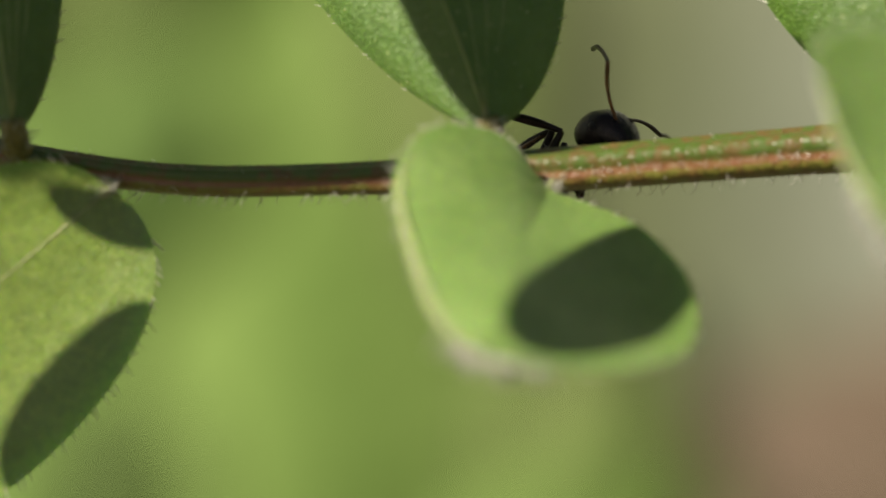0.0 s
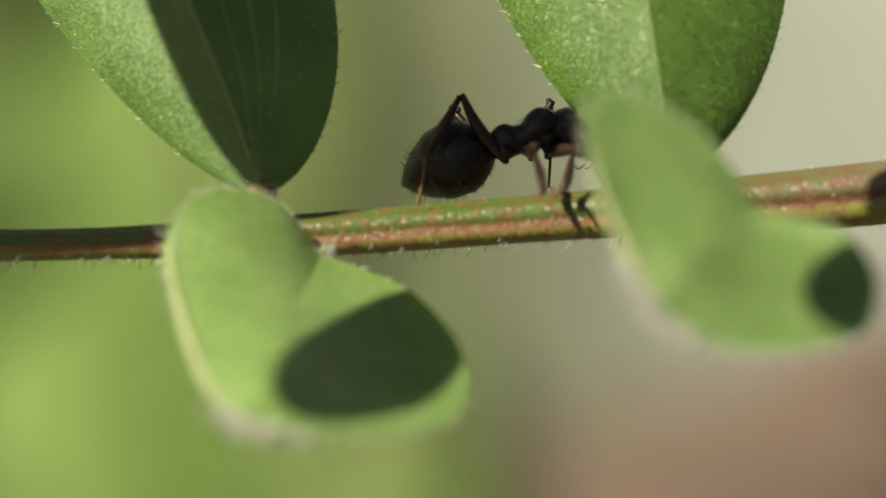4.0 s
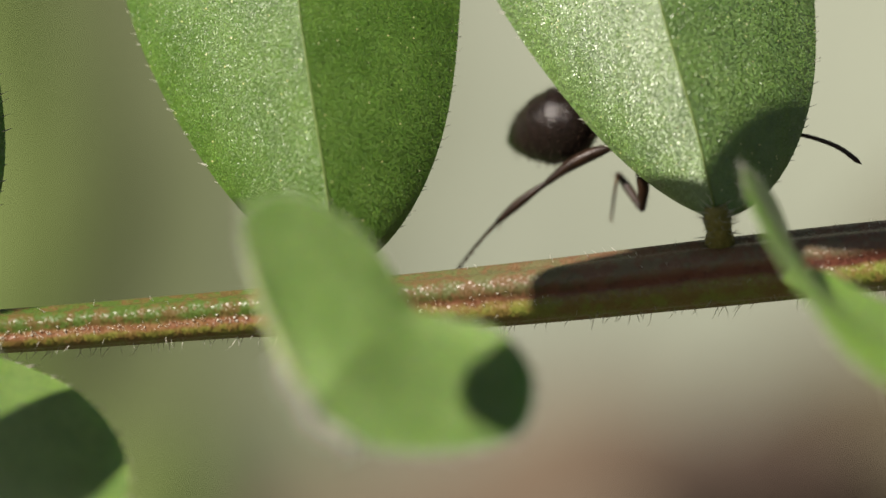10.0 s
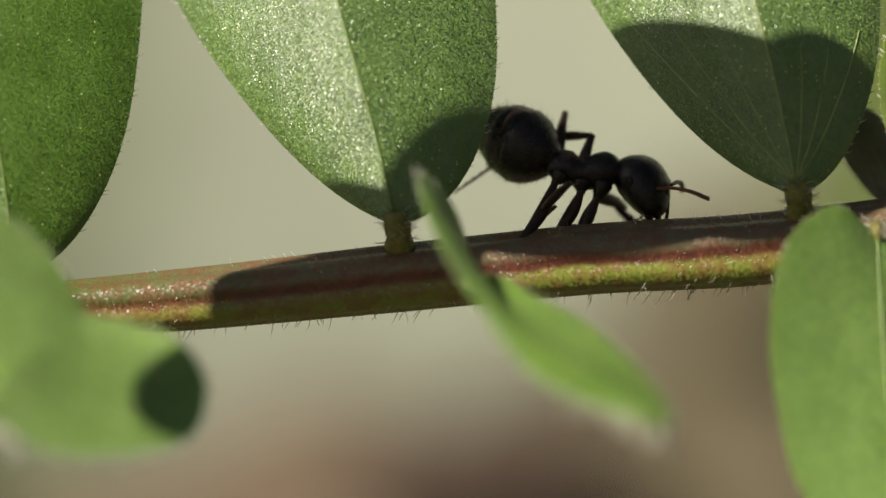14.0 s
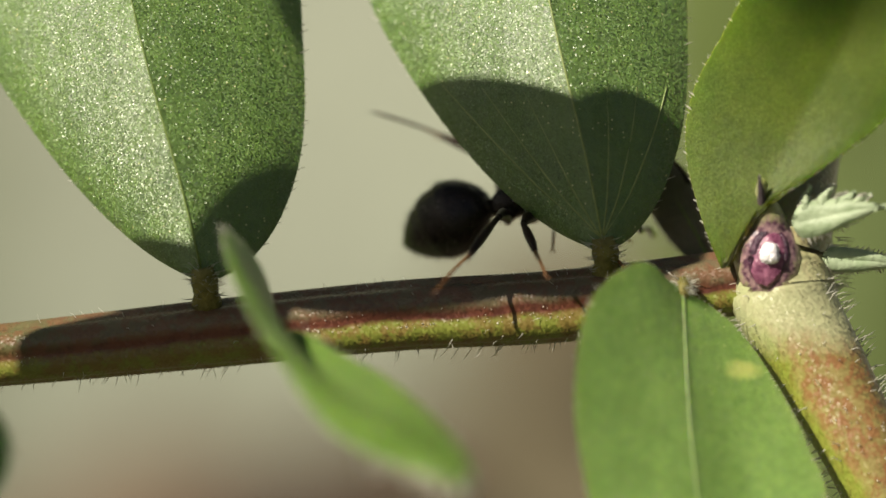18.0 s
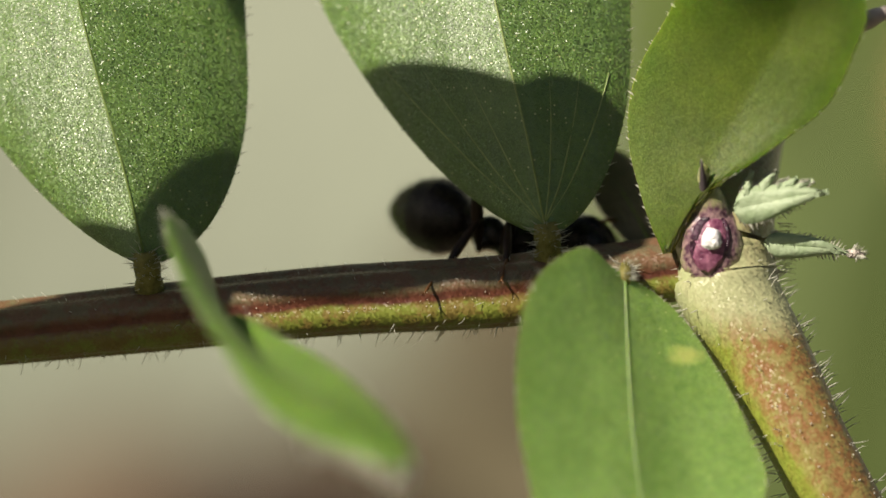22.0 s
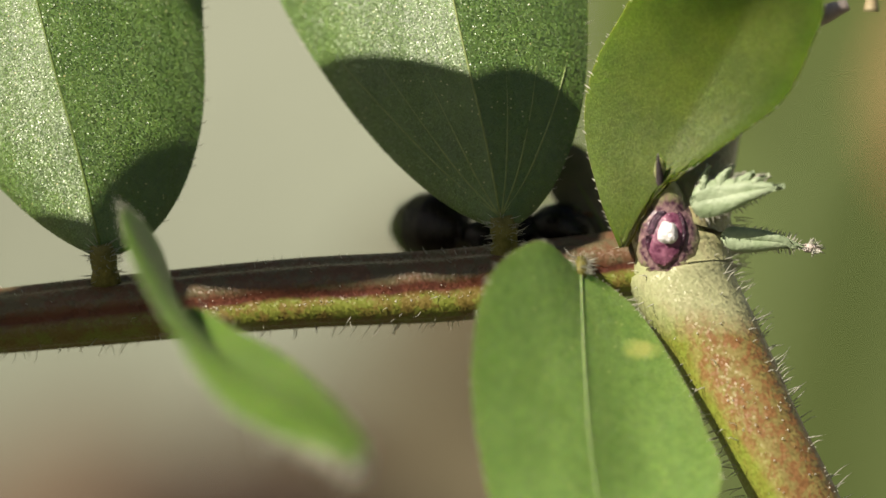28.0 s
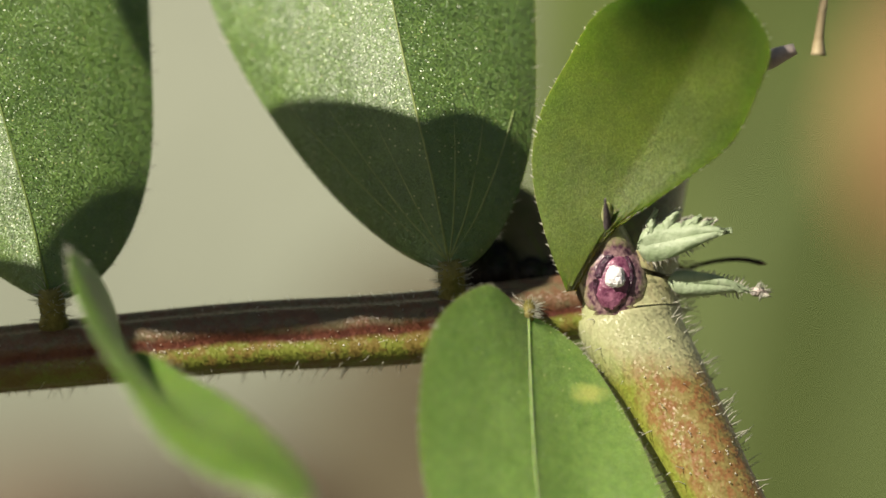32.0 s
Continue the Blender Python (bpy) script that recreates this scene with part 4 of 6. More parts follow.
shader_leaf((11.08, -3.2, -5.44), (1.95, 1.25, -0.58), (0.58, 2.10, 1.56), full=0.42)
shader_leaf((19.48, -5.7, -3.85), (0.55, 0.0, -1.50), (1.16, 0.0, 0.40))
shade_on(left_leaf, 0.44, 0.88, 0.24, 0.27)
shader_leaf((8.10, -0.8, 1.65), (-1.48, 0.0, 3.6), (1.6, 0.0, 0.75), full=0.25)
shader_leaf((24.0, 0.0, -0.42), (1.75, 0.70, 1.2), (-0.72, -0.29, 1.05), full=0.3)
shader_leaf((21.2, 0.07, -0.98), (-1.75, 0.98, 0.0), (0.0, 0.0, 0.70), full=0.25)
shader_leaf((21.75, -0.5, -1.98), (2.40, 0.0, 0.25), (0.2, 0.0, 0.98), full=0.25)
shader_leaf((24.20, 0.45, 4.35), (-0.80, 0.0, 1.95), (0.46, 0.0, 0.20), full=0.4)
shader_leaf((27.8, 0.05, 1.0), (-2.0, 1.1, 0.1), (0.0, 0.0, 1.45), full=0.18)
shader_leaf((30.1, -0.36, 0.55), (1.3, 0.52, -0.35), (0.0, 0.0, 1.75), full=0.3)
shader_leaf((26.7, -0.3, -0.42), (3.2, 0.0, 0.28), (0.0, 0.0, 1.38), full=0.35)
shader_leaf((29.2, -0.5, -0.4), (1.8, 0.0, 0.2), (0.0, 0.0, 1.0), 19.0)
shader_leaf((35.0, -1.3, 5.2), (2.5, 0.0, 0.6), (-0.2, 0.0, 2.0), 110.0)
shader_leaf((1.9, -0.5, -3.75), (0.9, 0.0, -0.25), (0.1, 0.0, 0.42))
shader_leaf((3.4, 0.0, -3.12), (4.6, 0.0, -0.1), (0.0, 0.0, 0.50))
shader_leaf((11.85, 0.55, -1.75), (2.80, 0.0, 0.22), (0.0, 0.0, 0.95), full=0.35)
shader_leaf((0.0, -0.9, -0.4), (0.0, 0.0, 2.7), (1.5, 0.0, 0.0))
high = SUN * 17.6 + Vector((0, 3, 9))
tube("overhanging_stem", [Vector((-8, 0, -4)) + high, Vector((6, 0, 0)) + high, Vector((16, 0, 2.5)) + high, Vector((24, 0, 4)) + high, Vector((40, 0, 5.5)) + high], [0.25, 0.3, 0.35], STEM, shade, rings=40, sides=8)


# ---- far behind: leaves and litter on the bank ----
def bank(z, off):
    """How far back the bank lies at that height, less off."""
    return 35 - 45 * math.log(1 - (120 + z) / 300) - off


def broad_leaf(name, centre, axis, side, wide, mat, label, category, group=""):
    x, off, z = centre
    c, a = Vector((x, bank(z, off), z)), Vector(axis)
    a.y = (bank(z + a.z, off) - bank(z - a.z, off)) / 2
    leaf = Leaflet([c - a, c - a * 0.5 + Vector((0, -0.5, 0)), c + Vector((0, -0.7, 0)), c + a * 0.5 + Vector((0, -0.5, 0)), c + a], -Vector(side), Vector(side), (wide, wide), peak=0.45, base=0.6, tip=0.7, cup=0.12, wave=0.4, seed=int(abs(centre[0]) + 3))
    top = tagged(new(name), label, category, group)
    ob = leaf.build(top, mat, "", mat, None, hair=0, rows=24, half=8, thick=0.4)
    ob.name = "blade"
    return top


GREEN = "broad fresh green weed leaf behind the sprig"
for centre, axis, side, wide in (((-3.0, 0.7, -5), (2, 0, 15), (1, 0.1, -0.1), 13.0), ((-14, 2, -8), (3, 0, 10), (1, 0.3, -0.2), 5.0), ((9.5, 1.5, -14), (4, 0, 5), (0.7, 0.2, -0.6), 3.6)):
    broad_leaf("weed_leaf", centre, axis, side, wide, MOSS, GREEN, "leaf", "weed leaves behind")
broad_leaf("weed_leaf", (0.9, 2.9, -2.6), (0.4, 0, 3.2), (1, 0.2, 0.1), 1.9, MOSS_MID, "deep green weed leaf on the bank", "leaf", "weed leaves behind")
broad_leaf("weed_leaf", (33.2, 2.0, 4.0), (-0.6, 0, 9.0), (1, 0.2, 0.1), 2.6, MOSS_DIM, "dull green weed leaf on the bank", "leaf", "weed leaves behind")
broad_leaf("weed_leaf", (1.0, 1.8, -9.5), (0.8, 0, 3.6), (1, 0.2, 0.1), 2.4, MOSS_DEEP, "deep green weed leaf on the bank", "leaf", "weed leaves behind")
broad_leaf("weed_leaf", (11.0, 1.4, -7.6), (0.5, 0, 2.8), (1, 0.2, 0.1), 1.7, MOSS_DIM, "dull green weed leaf on the bank", "leaf", "weed leaves behind")
broad_leaf("weed_leaf", (7.8, 0.6, 0.6), (0.4, 0, 6.5), (1, 0.2, 0.1), 2.2, MOSS_DIM, "dull green weed leaf on the bank", "leaf", "weed leaves behind")
broad_leaf("dead_leaf", (-2.2, 2.4, 2.6), (0.6, 0, 1.6), (1, 0.2, 0.1), 1.1, RUST, "withered reddish brown leaf on the bank", "leaf", "withered leaves on the bank")
broad_leaf("weed_leaf", (-1.5, 3.0, 5.5), (-1, 0, 6), (1, 0.2, 0.1), 5.0, MOSS_DIM, "dull green weed leaf on the bank", "leaf", "weed leaves behind")
for centre, axis, side, wide in (((38, 4, -4), (2, 0, 10), (1, 0.2, -0.2), 4.2), ((45.5, 4, -6), (1, 0, 10), (1, 0.2, 0.1), 5.0), ((36, 4, 9), (-1, 0, 6), (1, 0.2, 0.1), 3.0)):
    broad_leaf("weed_leaf", centre, axis, side, wide, OLIVE, "olive green weed leaf behind the stalk", "leaf", "weed leaves behind")
broad_leaf("dead_leaf", (18, 2, -8.8), (4.5, 0, -0.4), (0.1, 0.3, 1.0), 2.4, RUST, "withered reddish brown leaf on the bank", "leaf", "withered leaves on the bank")
broad_leaf("dead_leaf", (40.5, 8, 3.0), (0.3, 0, 3.2), (1, 0.2, 0.1), 2.2, ORANGE, "withered orange-brown leaf behind the stalk", "leaf", "withered leaves on the bank")
for centre, axis, wide, mat in (((14, 3, -13), (5, 0, 1), 2.2, RUST), ((22.0, 3, -7.0), (4.5, 0, -0.6), 2.4, RUST), ((27.5, 2, -5.7), (4.5, 0, 0.5), 2.3, TAN), ((32, 3, -6.8), (4.5, 0, 0.6), 2.4, TAN), ((29.6, 1.5, -1.6), (2.6, 0, 0.4), 1.7, TAN), ((25, 2, -10.6), (6, 0, 0.5), 2.6, DEAD)):
    broad_leaf("dead_leaf", centre, axis, (0.1, 0.3, 1.0), wide, mat, "withered brown leaf on the bank", "leaf", "withered leaves on the bank")
clod = tagged(new("soil_clod"), "dark brown clod of soil on the bank", "soil")
for dx, dz, r in ((0, 0, 1.25), (1.9, -0.3, 0.9), (-1.8, -0.4, 0.95)):
    bm = bmesh.new()
    blob(bm, (24.6 + dx, bank(-6.3, 5), -6.3 + dz), (1.5 * r, 1.3 * r, 1.2 * r), rough=0.35, seed=4 + dx)
    part("crumb", bm, SOIL, clod)


# ---- the ant ----
M = Vector            # the ant's own plan is in millimetres too


def local(x, y, z):
    return Vector((x * MM, y * MM, z * MM))


ant = tagged(new("ant"), "dark brown shiny ant walking along the stem", "ant")


def rounded(name, profile, mat, parent, label="", flat=1.0, seg=20, sag=0.0):
    """A body turned about the x axis: rows of x and radius; flat squeezes it sideways."""
    bm = bmesh.new()
    rows = []
    for x, r in profile:
        rows.append([bm.verts.new(local(x, flat * r * math.cos(2 * math.pi * s / seg), r * math.sin(2 * math.pi * s / seg) * (1 + sag * (math.sin(2 * math.pi * s / seg) < 0)))) for s in range(seg)])
    for a, b in zip(rows, rows[1:]):
        for s in range(seg):
            bm.faces.new((a[s], b[s], b[(s + 1) % seg], a[(s + 1) % seg]))
    bm.faces.new(rows[0])
    bm.faces.new(list(reversed(rows[-1])))
    bmesh.ops.recalc_face_normals(bm, faces=bm.faces)
    return part(name, bm, mat, parent, label)


def body_hairs(name, profile, count, size, parent, flat=1.0, seed=1):
    rnd = random.Random(seed)
    fine = []
    for _ in range(count):
        k = rnd.uniform(0, len(profile) - 1.001)
        i = int(k)
        x = profile[i][0] + (profile[i + 1][0] - profile[i][0]) * (k - i)
        r = profile[i][1] + (profile[i + 1][1] - profile[i][1]) * (k - i)
        a = rnd.uniform(0, 2 * math.pi)
        n = M((-0.4, flat * math.cos(a), math.sin(a)))
        root = M((x, flat * r * math.cos(a), r * math.sin(a)))
        fine.append((root, root + n * size * rnd.uniform(0.5, 1), 0.006))
    hairs(name, fine, ANT_LEG, parent, "", place=local)


def loft(name, stations, mat, parent, label="", rings=44, seg=24, power=2.0, uneven=0.0, seed=0):
    """A body along the x axis: rows of x, top, bottom and half width, smoothly joined."""
    bm = bmesh.new()
    rows = []
    flat = [Vector((x, top, low)) for x, top, low, w in stations]
    wide = [Vector((w, 0, 0)) for x, top, low, w in stations]
    for i in range(rings + 1):
        u = i / rings
        x, top, low = bend(flat, u)
        w, mid, half = max(0.004, bend(wide, u).x), (top + low) / 2, max(0.004, (top - low) / 2)
        row = []
        for s in range(seg):
            c, q = math.cos(2 * math.pi * s / seg), math.sin(2 * math.pi * s / seg)
            k = (abs(c) ** power + abs(q) ** power) ** (-1 / power)
            k *= 1 + uneven * noise.noise(Vector((7 * x + seed, 3 * c, 3 * q)))
            row.append(bm.verts.new(local(x, w * k * c, mid + half * k * q)))
        rows.append(row)
    for p, q in zip(rows, rows[1:]):
        for s in range(seg):
            bm.faces.new((p[s], q[s], q[(s + 1) % seg], p[(s + 1) % seg]))
    bm.faces.new(rows[0])
    bm.faces.new(list(reversed(rows[-1])))
    bmesh.ops.recalc_face_normals(bm, faces=bm.faces)
    return part(name, bm, mat, parent, label)


# gaster: overlapping plates, the tip behind (x = -0.95)
gaster_form = [(-0.98, 0.02), (-0.91, 0.12), (-0.79, 0.25), (-0.62, 0.40), (-0.39, 0.54), (-0.12, 0.655), (0.15, 0.695), (0.41, 0.65), (0.64, 0.52), (0.82, 0.35), (0.93, 0.19), (0.98, 0.08)]
gaster = rounded("gaster", [(x, 0.965 * r) for x, r in gaster_form], ANT, ant, "shiny dark brown gaster", flat=0.92, seg=28)
for x0, x1 in ((0.20, 0.90), (-0.24, 0.27), (-0.54, -0.18), (-0.80, -0.48)):
    ring = []
    for i in range(11):
        x = x1 + (x0 - x1) * i / 10
        k = next((j for j in range(len(gaster_form) - 1) if gaster_form[j][0] <= x <= gaster_form[j + 1][0]), 0)
        (xa, ra), (xb, rb) = gaster_form[k], gaster_form[k + 1]
        ring.append((x, (ra + (rb - ra) * (x - xa) / (xb - xa)) * (0.970 + 0.045 * (i / 10) ** 2)))
    rounded("plate", ring, ANT, gaster, flat=0.92, seg=28)
body_hairs("gaster_hair", gaster_form[1:-1], 210, 0.13, gaster, 0.92, 3)

# thorax: a high fore part, a groove and a rounded hind part; the upright scale stands before the gaster
thorax = loft("thorax", [(-0.74, -0.02, -0.18, 0.08), (-0.63, 0.12, -0.26, 0.16), (-0.47, 0.23, -0.33, 0.22), (-0.30, 0.25, -0.36, 0.245), (-0.15, 0.17, -0.36, 0.235), (-0.02, 0.18, -0.36, 0.25), (0.13, 0.30, -0.36, 0.28), (0.29, 0.36, -0.32, 0.30), (0.45, 0.33, -0.25, 0.28), (0.58, 0.24, -0.17, 0.22), (0.68, 0.16, -0.12, 0.16), (0.82, 0.12, -0.10, 0.14)], ANT, ant, "dull dark brown thorax", uneven=0.05)
bm = bmesh.new()
blob(bm, (-0.76, 0, 0.0), (0.075, 0.17, 0.22), Euler((0, radians(-10), 0)).to_matrix(), local, seg=16)
blob(bm, (-0.76, 0, -0.14), (0.20, 0.085, 0.085), None, local, seg=12)
part("waist_scale", bm, ANT, thorax, "upright scale on the waist")
bm = bmesh.new()
blob(bm, (0.02, 0, -0.26), (0.30, 0.24, 0.12), None, local, rough=0.08, seed=2)
part("breastplate", bm, ANT, thorax)
body_hairs("thorax_hair", [(-0.6, 0.12), (-0.4, 0.20), (-0.1, 0.18), (0.1, 0.23), (0.4, 0.27), (0.7, 0.10)], 130, 0.11, thorax, 0.8, 5)

# head: broad and rounded behind, narrowing to the jaws (mouth at x = 0.63)
head = loft("head", [(-0.63, 0.06, -0.12, 0.13), (-0.56, 0.23, -0.24, 0.33), (-0.43, 0.355, -0.325, 0.435), (-0.23, 0.435, -0.37, 0.48), (-0.02, 0.445, -0.375, 0.48), (0.18, 0.395, -0.36, 0.44), (0.36, 0.295, -0.32, 0.365), (0.49, 0.185, -0.27, 0.28), (0.57, 0.085, -0.22, 0.20), (0.62, -0.02, -0.15, 0.10)], ANT, ant, "glossy dark brown head", power=2.15, uneven=0.03)
body_hairs("head_hair", [(-0.55, 0.22), (-0.3, 0.38), (0.0, 0.40), (0.3, 0.33), (0.5, 0.2)], 90, 0.09, head, 1.05, 6)
bm = bmesh.new()
blob(bm, (0.47, 0, 0.05), (0.15, 0.17, 0.11), Euler((0, radians(35), 0)).to_matrix(), local, seg=14)
blob(bm, (0.33, 0, 0.24), (0.14, 0.07, 0.05), Euler((0, radians(25), 0)).to_matrix(), local, seg=12)
part("face_shield", bm, ANT, head)
for s in (-1, 1):
    bm = bmesh.new()
    blob(bm, (0.02, s * 0.452, 0.15), (0.095, 0.04, 0.08), None, local, seg=14)
    part("eye", bm, ANT_EYE, head, "black compound eye")
    loft("mandible", [(0.0, 0.07, -0.07, 0.02), (0.07, 0.085, -0.085, 0.045), (0.16, 0.06, -0.09, 0.05), (0.24, 0.02, -0.08, 0.035), (0.30, -0.03, -0.06, 0.01)], ANT_JAW, head, "reddish brown jaw", rings=12, seg=10).matrix_basis = Matrix.Translation(local(0.45, s * 0.17, -0.14)) @ pose(0, 0, 0, 0, 18, -s * 26)
    bm = bmesh.new()
    blob(bm, (0.37, s * 0.15, 0.235), (0.055, 0.05, 0.045), None, local, seg=10)
    part("antenna_socket", bm, ANT_JAW, head)
    tube("palp", [(0.42, s * 0.07, -0.24), (0.40, s * 0.09, -0.40), (0.30, s * 0.10, -0.52), (0.20, s * 0.11, -0.50)], [0.020, 0.016, 0.010], ANT_JAW, head, rings=10, sides=5, place=local)
    tube("palp", [(0.50, s * 0.04, -0.22), (0.53, s * 0.06, -0.34), (0.50, s * 0.06, -0.42)], [0.015, 0.012, 0.008], ANT_JAW, head, rings=8, sides=5, place=local)

# legs and feelers: each piece runs from its joint along its own x axis
LEN = {"femur": (0.98, 1.05, 1.38), "tibia": (0.80, 0.88, 1.15), "tarsus": (0.70, 0.85, 1.25)}


def limb(name, length, radii, mat, label="", bow=0.05, joints=0):
    ob = tube(name, [(0, 0, 0), (length * 0.33, 0, bow * length), (length * 0.66, 0, bow * length), (length, 0, 0)], radii, mat, ant, label, rings=18, sides=10, place=local)
    if joints:
        for k in range(joints):
            x = length * (0.45 + 0.5 * k / joints)
            bm = bmesh.new()
            blob(bm, (x, 0, bow * length * 0.6 * (1 - k / joints)), (0.045, 0.032, 0.032), None, local, seg=8)
            part("tarsal_joint", bm, mat, ob)
        for s in (-1, 1):
            tube("claw", [(length - 0.02, 0, 0), (length + 0.05, s * 0.04, 0.01), (length + 0.08, s * 0.05, -0.05)], [0.014, 0.010, 0.003], mat, ob, rings=5, sides=5, place=local)
    return ob


COXA = {1: ((0.36, 0.13, -0.16), (0.30, 0.21, -0.50)), 2: ((-0.02, 0.13, -0.24), (0.0, 0.21, -0.44)), 3: ((-0.42, 0.12, -0.22), (-0.48, 0.20, -0.36))}
LEGS = {}
for who in "nf":
    for k in range(3):
        femur = limb("femur", LEN["femur"][k], [0.055, 0.095, 0.118, 0.118, 0.10, 0.075, 0.055], ANT_LEG, bow=0.05)
        tibia = limb("tibia", LEN["tibia"][k], [0.048, 0.058, 0.075, 0.084, 0.082, 0.068, 0.050], ANT_LEG, bow=0.02)
        LEGS[who + str(k + 1)] = (femur, tibia, limb("tarsus", LEN["tarsus"][k], [0.036, 0.030, 0.027, 0.025, 0.022, 0.02], ANT_FOOT, "slender orange-brown foot", bow=0.02, joints=4))
        bm = bmesh.new()
        blob(bm, (0.0, 0, 0), (0.10, 0.075, 0.075), None, local, seg=12)
        part("trochanter", bm, ANT_LEG, femur)
        size = LEN["tibia"][k]
        tube("spur", [(size - 0.03, 0, -0.04), (size + 0.04, 0, -0.09), (size + 0.12, 0.01, -0.12)], [0.012, 0.008, 0.003], ANT_FOOT, tibia, rings=5, sides=5, place=local)
        bristles = random.Random(40 + k)
        for ob, long, wide in ((femur, LEN["femur"][k], 0.10), (tibia, size, 0.07)):
            fine = []
            for _ in range(34):
                x, turn = bristles.uniform(0.1, 0.95) * long, bristles.uniform(0, 6.28)
                n = M((0.5, math.cos(turn), math.sin(turn)))
                root = M((x, 0.9 * wide * math.cos(turn), 0.9 * wide * math.sin(turn) + 0.03 * long * math.sin(math.pi * x / long)))
                fine.append((root, root + n * bristles.uniform(0.03, 0.065), 0.005))
            hairs("leg_hair", fine, ANT_LEG, ob, place=local)
        (x0, y0, z0), (x1, y1, z1) = COXA[k + 1]
        side = -1 if who == "n" else 1
        tube("coxa", [(x0, side * y0, z0), (0.6 * x0 + 0.4 * x1, side * (0.5 * y0 + 0.5 * y1), 0.55 * z0 + 0.45 * z1), (x1, side * y1, z1)], [0.15, 0.185, 0.16, 0.115, 0.07], ANT, thorax, rings=16, sides=14, place=local)
FEELERS = {}
for who in "nf":
    beads = [0.030 + 0.014 * (k / 22) + 0.006 * (k % 2) for k in range(22)] + [0.030, 0.006]
    FEELERS[who + "a"] = (
        limb("antenna_scape", 1.10, [0.030, 0.030, 0.034, 0.042, 0.040], ANT_FOOT if who == "n" else ANT_JAW, "brown basal piece of the feeler", bow=0.06),
        tube("antenna_lash", [(0, 0, 0), (0.45, 0, 0.10), (1.0, 0, 0.12), (1.5, 0, 0.0)], beads, ANT_JAW, ant, "beaded lash of the feeler", rings=69, sides=8, place=local),
    )

STANCES = {}


def aim(a, b):
    """The pose of a piece that starts at a and points to b."""
    d = (b - a).normalized()
    up = M((0, 0, 1)) if abs(d.z) < 0.8 else M((-d.z, 0, 0)) if abs(d.x) < 0.9 else M((0, 0, 1))
    side = up.cross(d).normalized()
    up = d.cross(side)
    m = Matrix((d, side, up)).transposed().to_4x4()
    m.translation = a
    return m


def scaled(m):
    m = m.copy()
    m.translation = m.translation * MM
    return m


def reach(a, flat, length, sign, limit=0.9):
    """The end of a piece of that length from a whose place along and up is given: its depth follows; too far a place is pulled in."""
    dx, dz = flat[0] - a.x, flat[1] - a.z
    d = math.hypot(dx, dz)
    if d > 0.995 * length:
        dx, dz, d = dx * 0.995 * length / d, dz * 0.995 * length / d, 0.995 * length
    y = sign * min(limit, math.sqrt(length * length - d * d))
    v = M((dx, y, dz)).normalized() * length
    return a + v


def lean(a, flat, length, s, t):
    """Which way a feeler leans in depth, and how far: one that looks short points away."""
    if math.hypot(flat[0] - a.x, flat[1] - a.z) < 0.7 * length:
        return (-1 if t == 11 else 1), length
    return s, 0.3


HIPS = {k: COXA[k][1] for k in COXA}
USUAL = {1: ((1.05, 0.15), (1.45, -0.45), (1.75, -0.80)), 2: ((0.25, 0.40), (0.35, -0.40), (0.30, -0.95)), 3: ((-1.0, 0.45), (-1.75, -0.10), (-2.1, -0.70))}
HUDDLED = ((-0.75, 0.05), (-1.05, -0.45), (-1.15, -0.95))


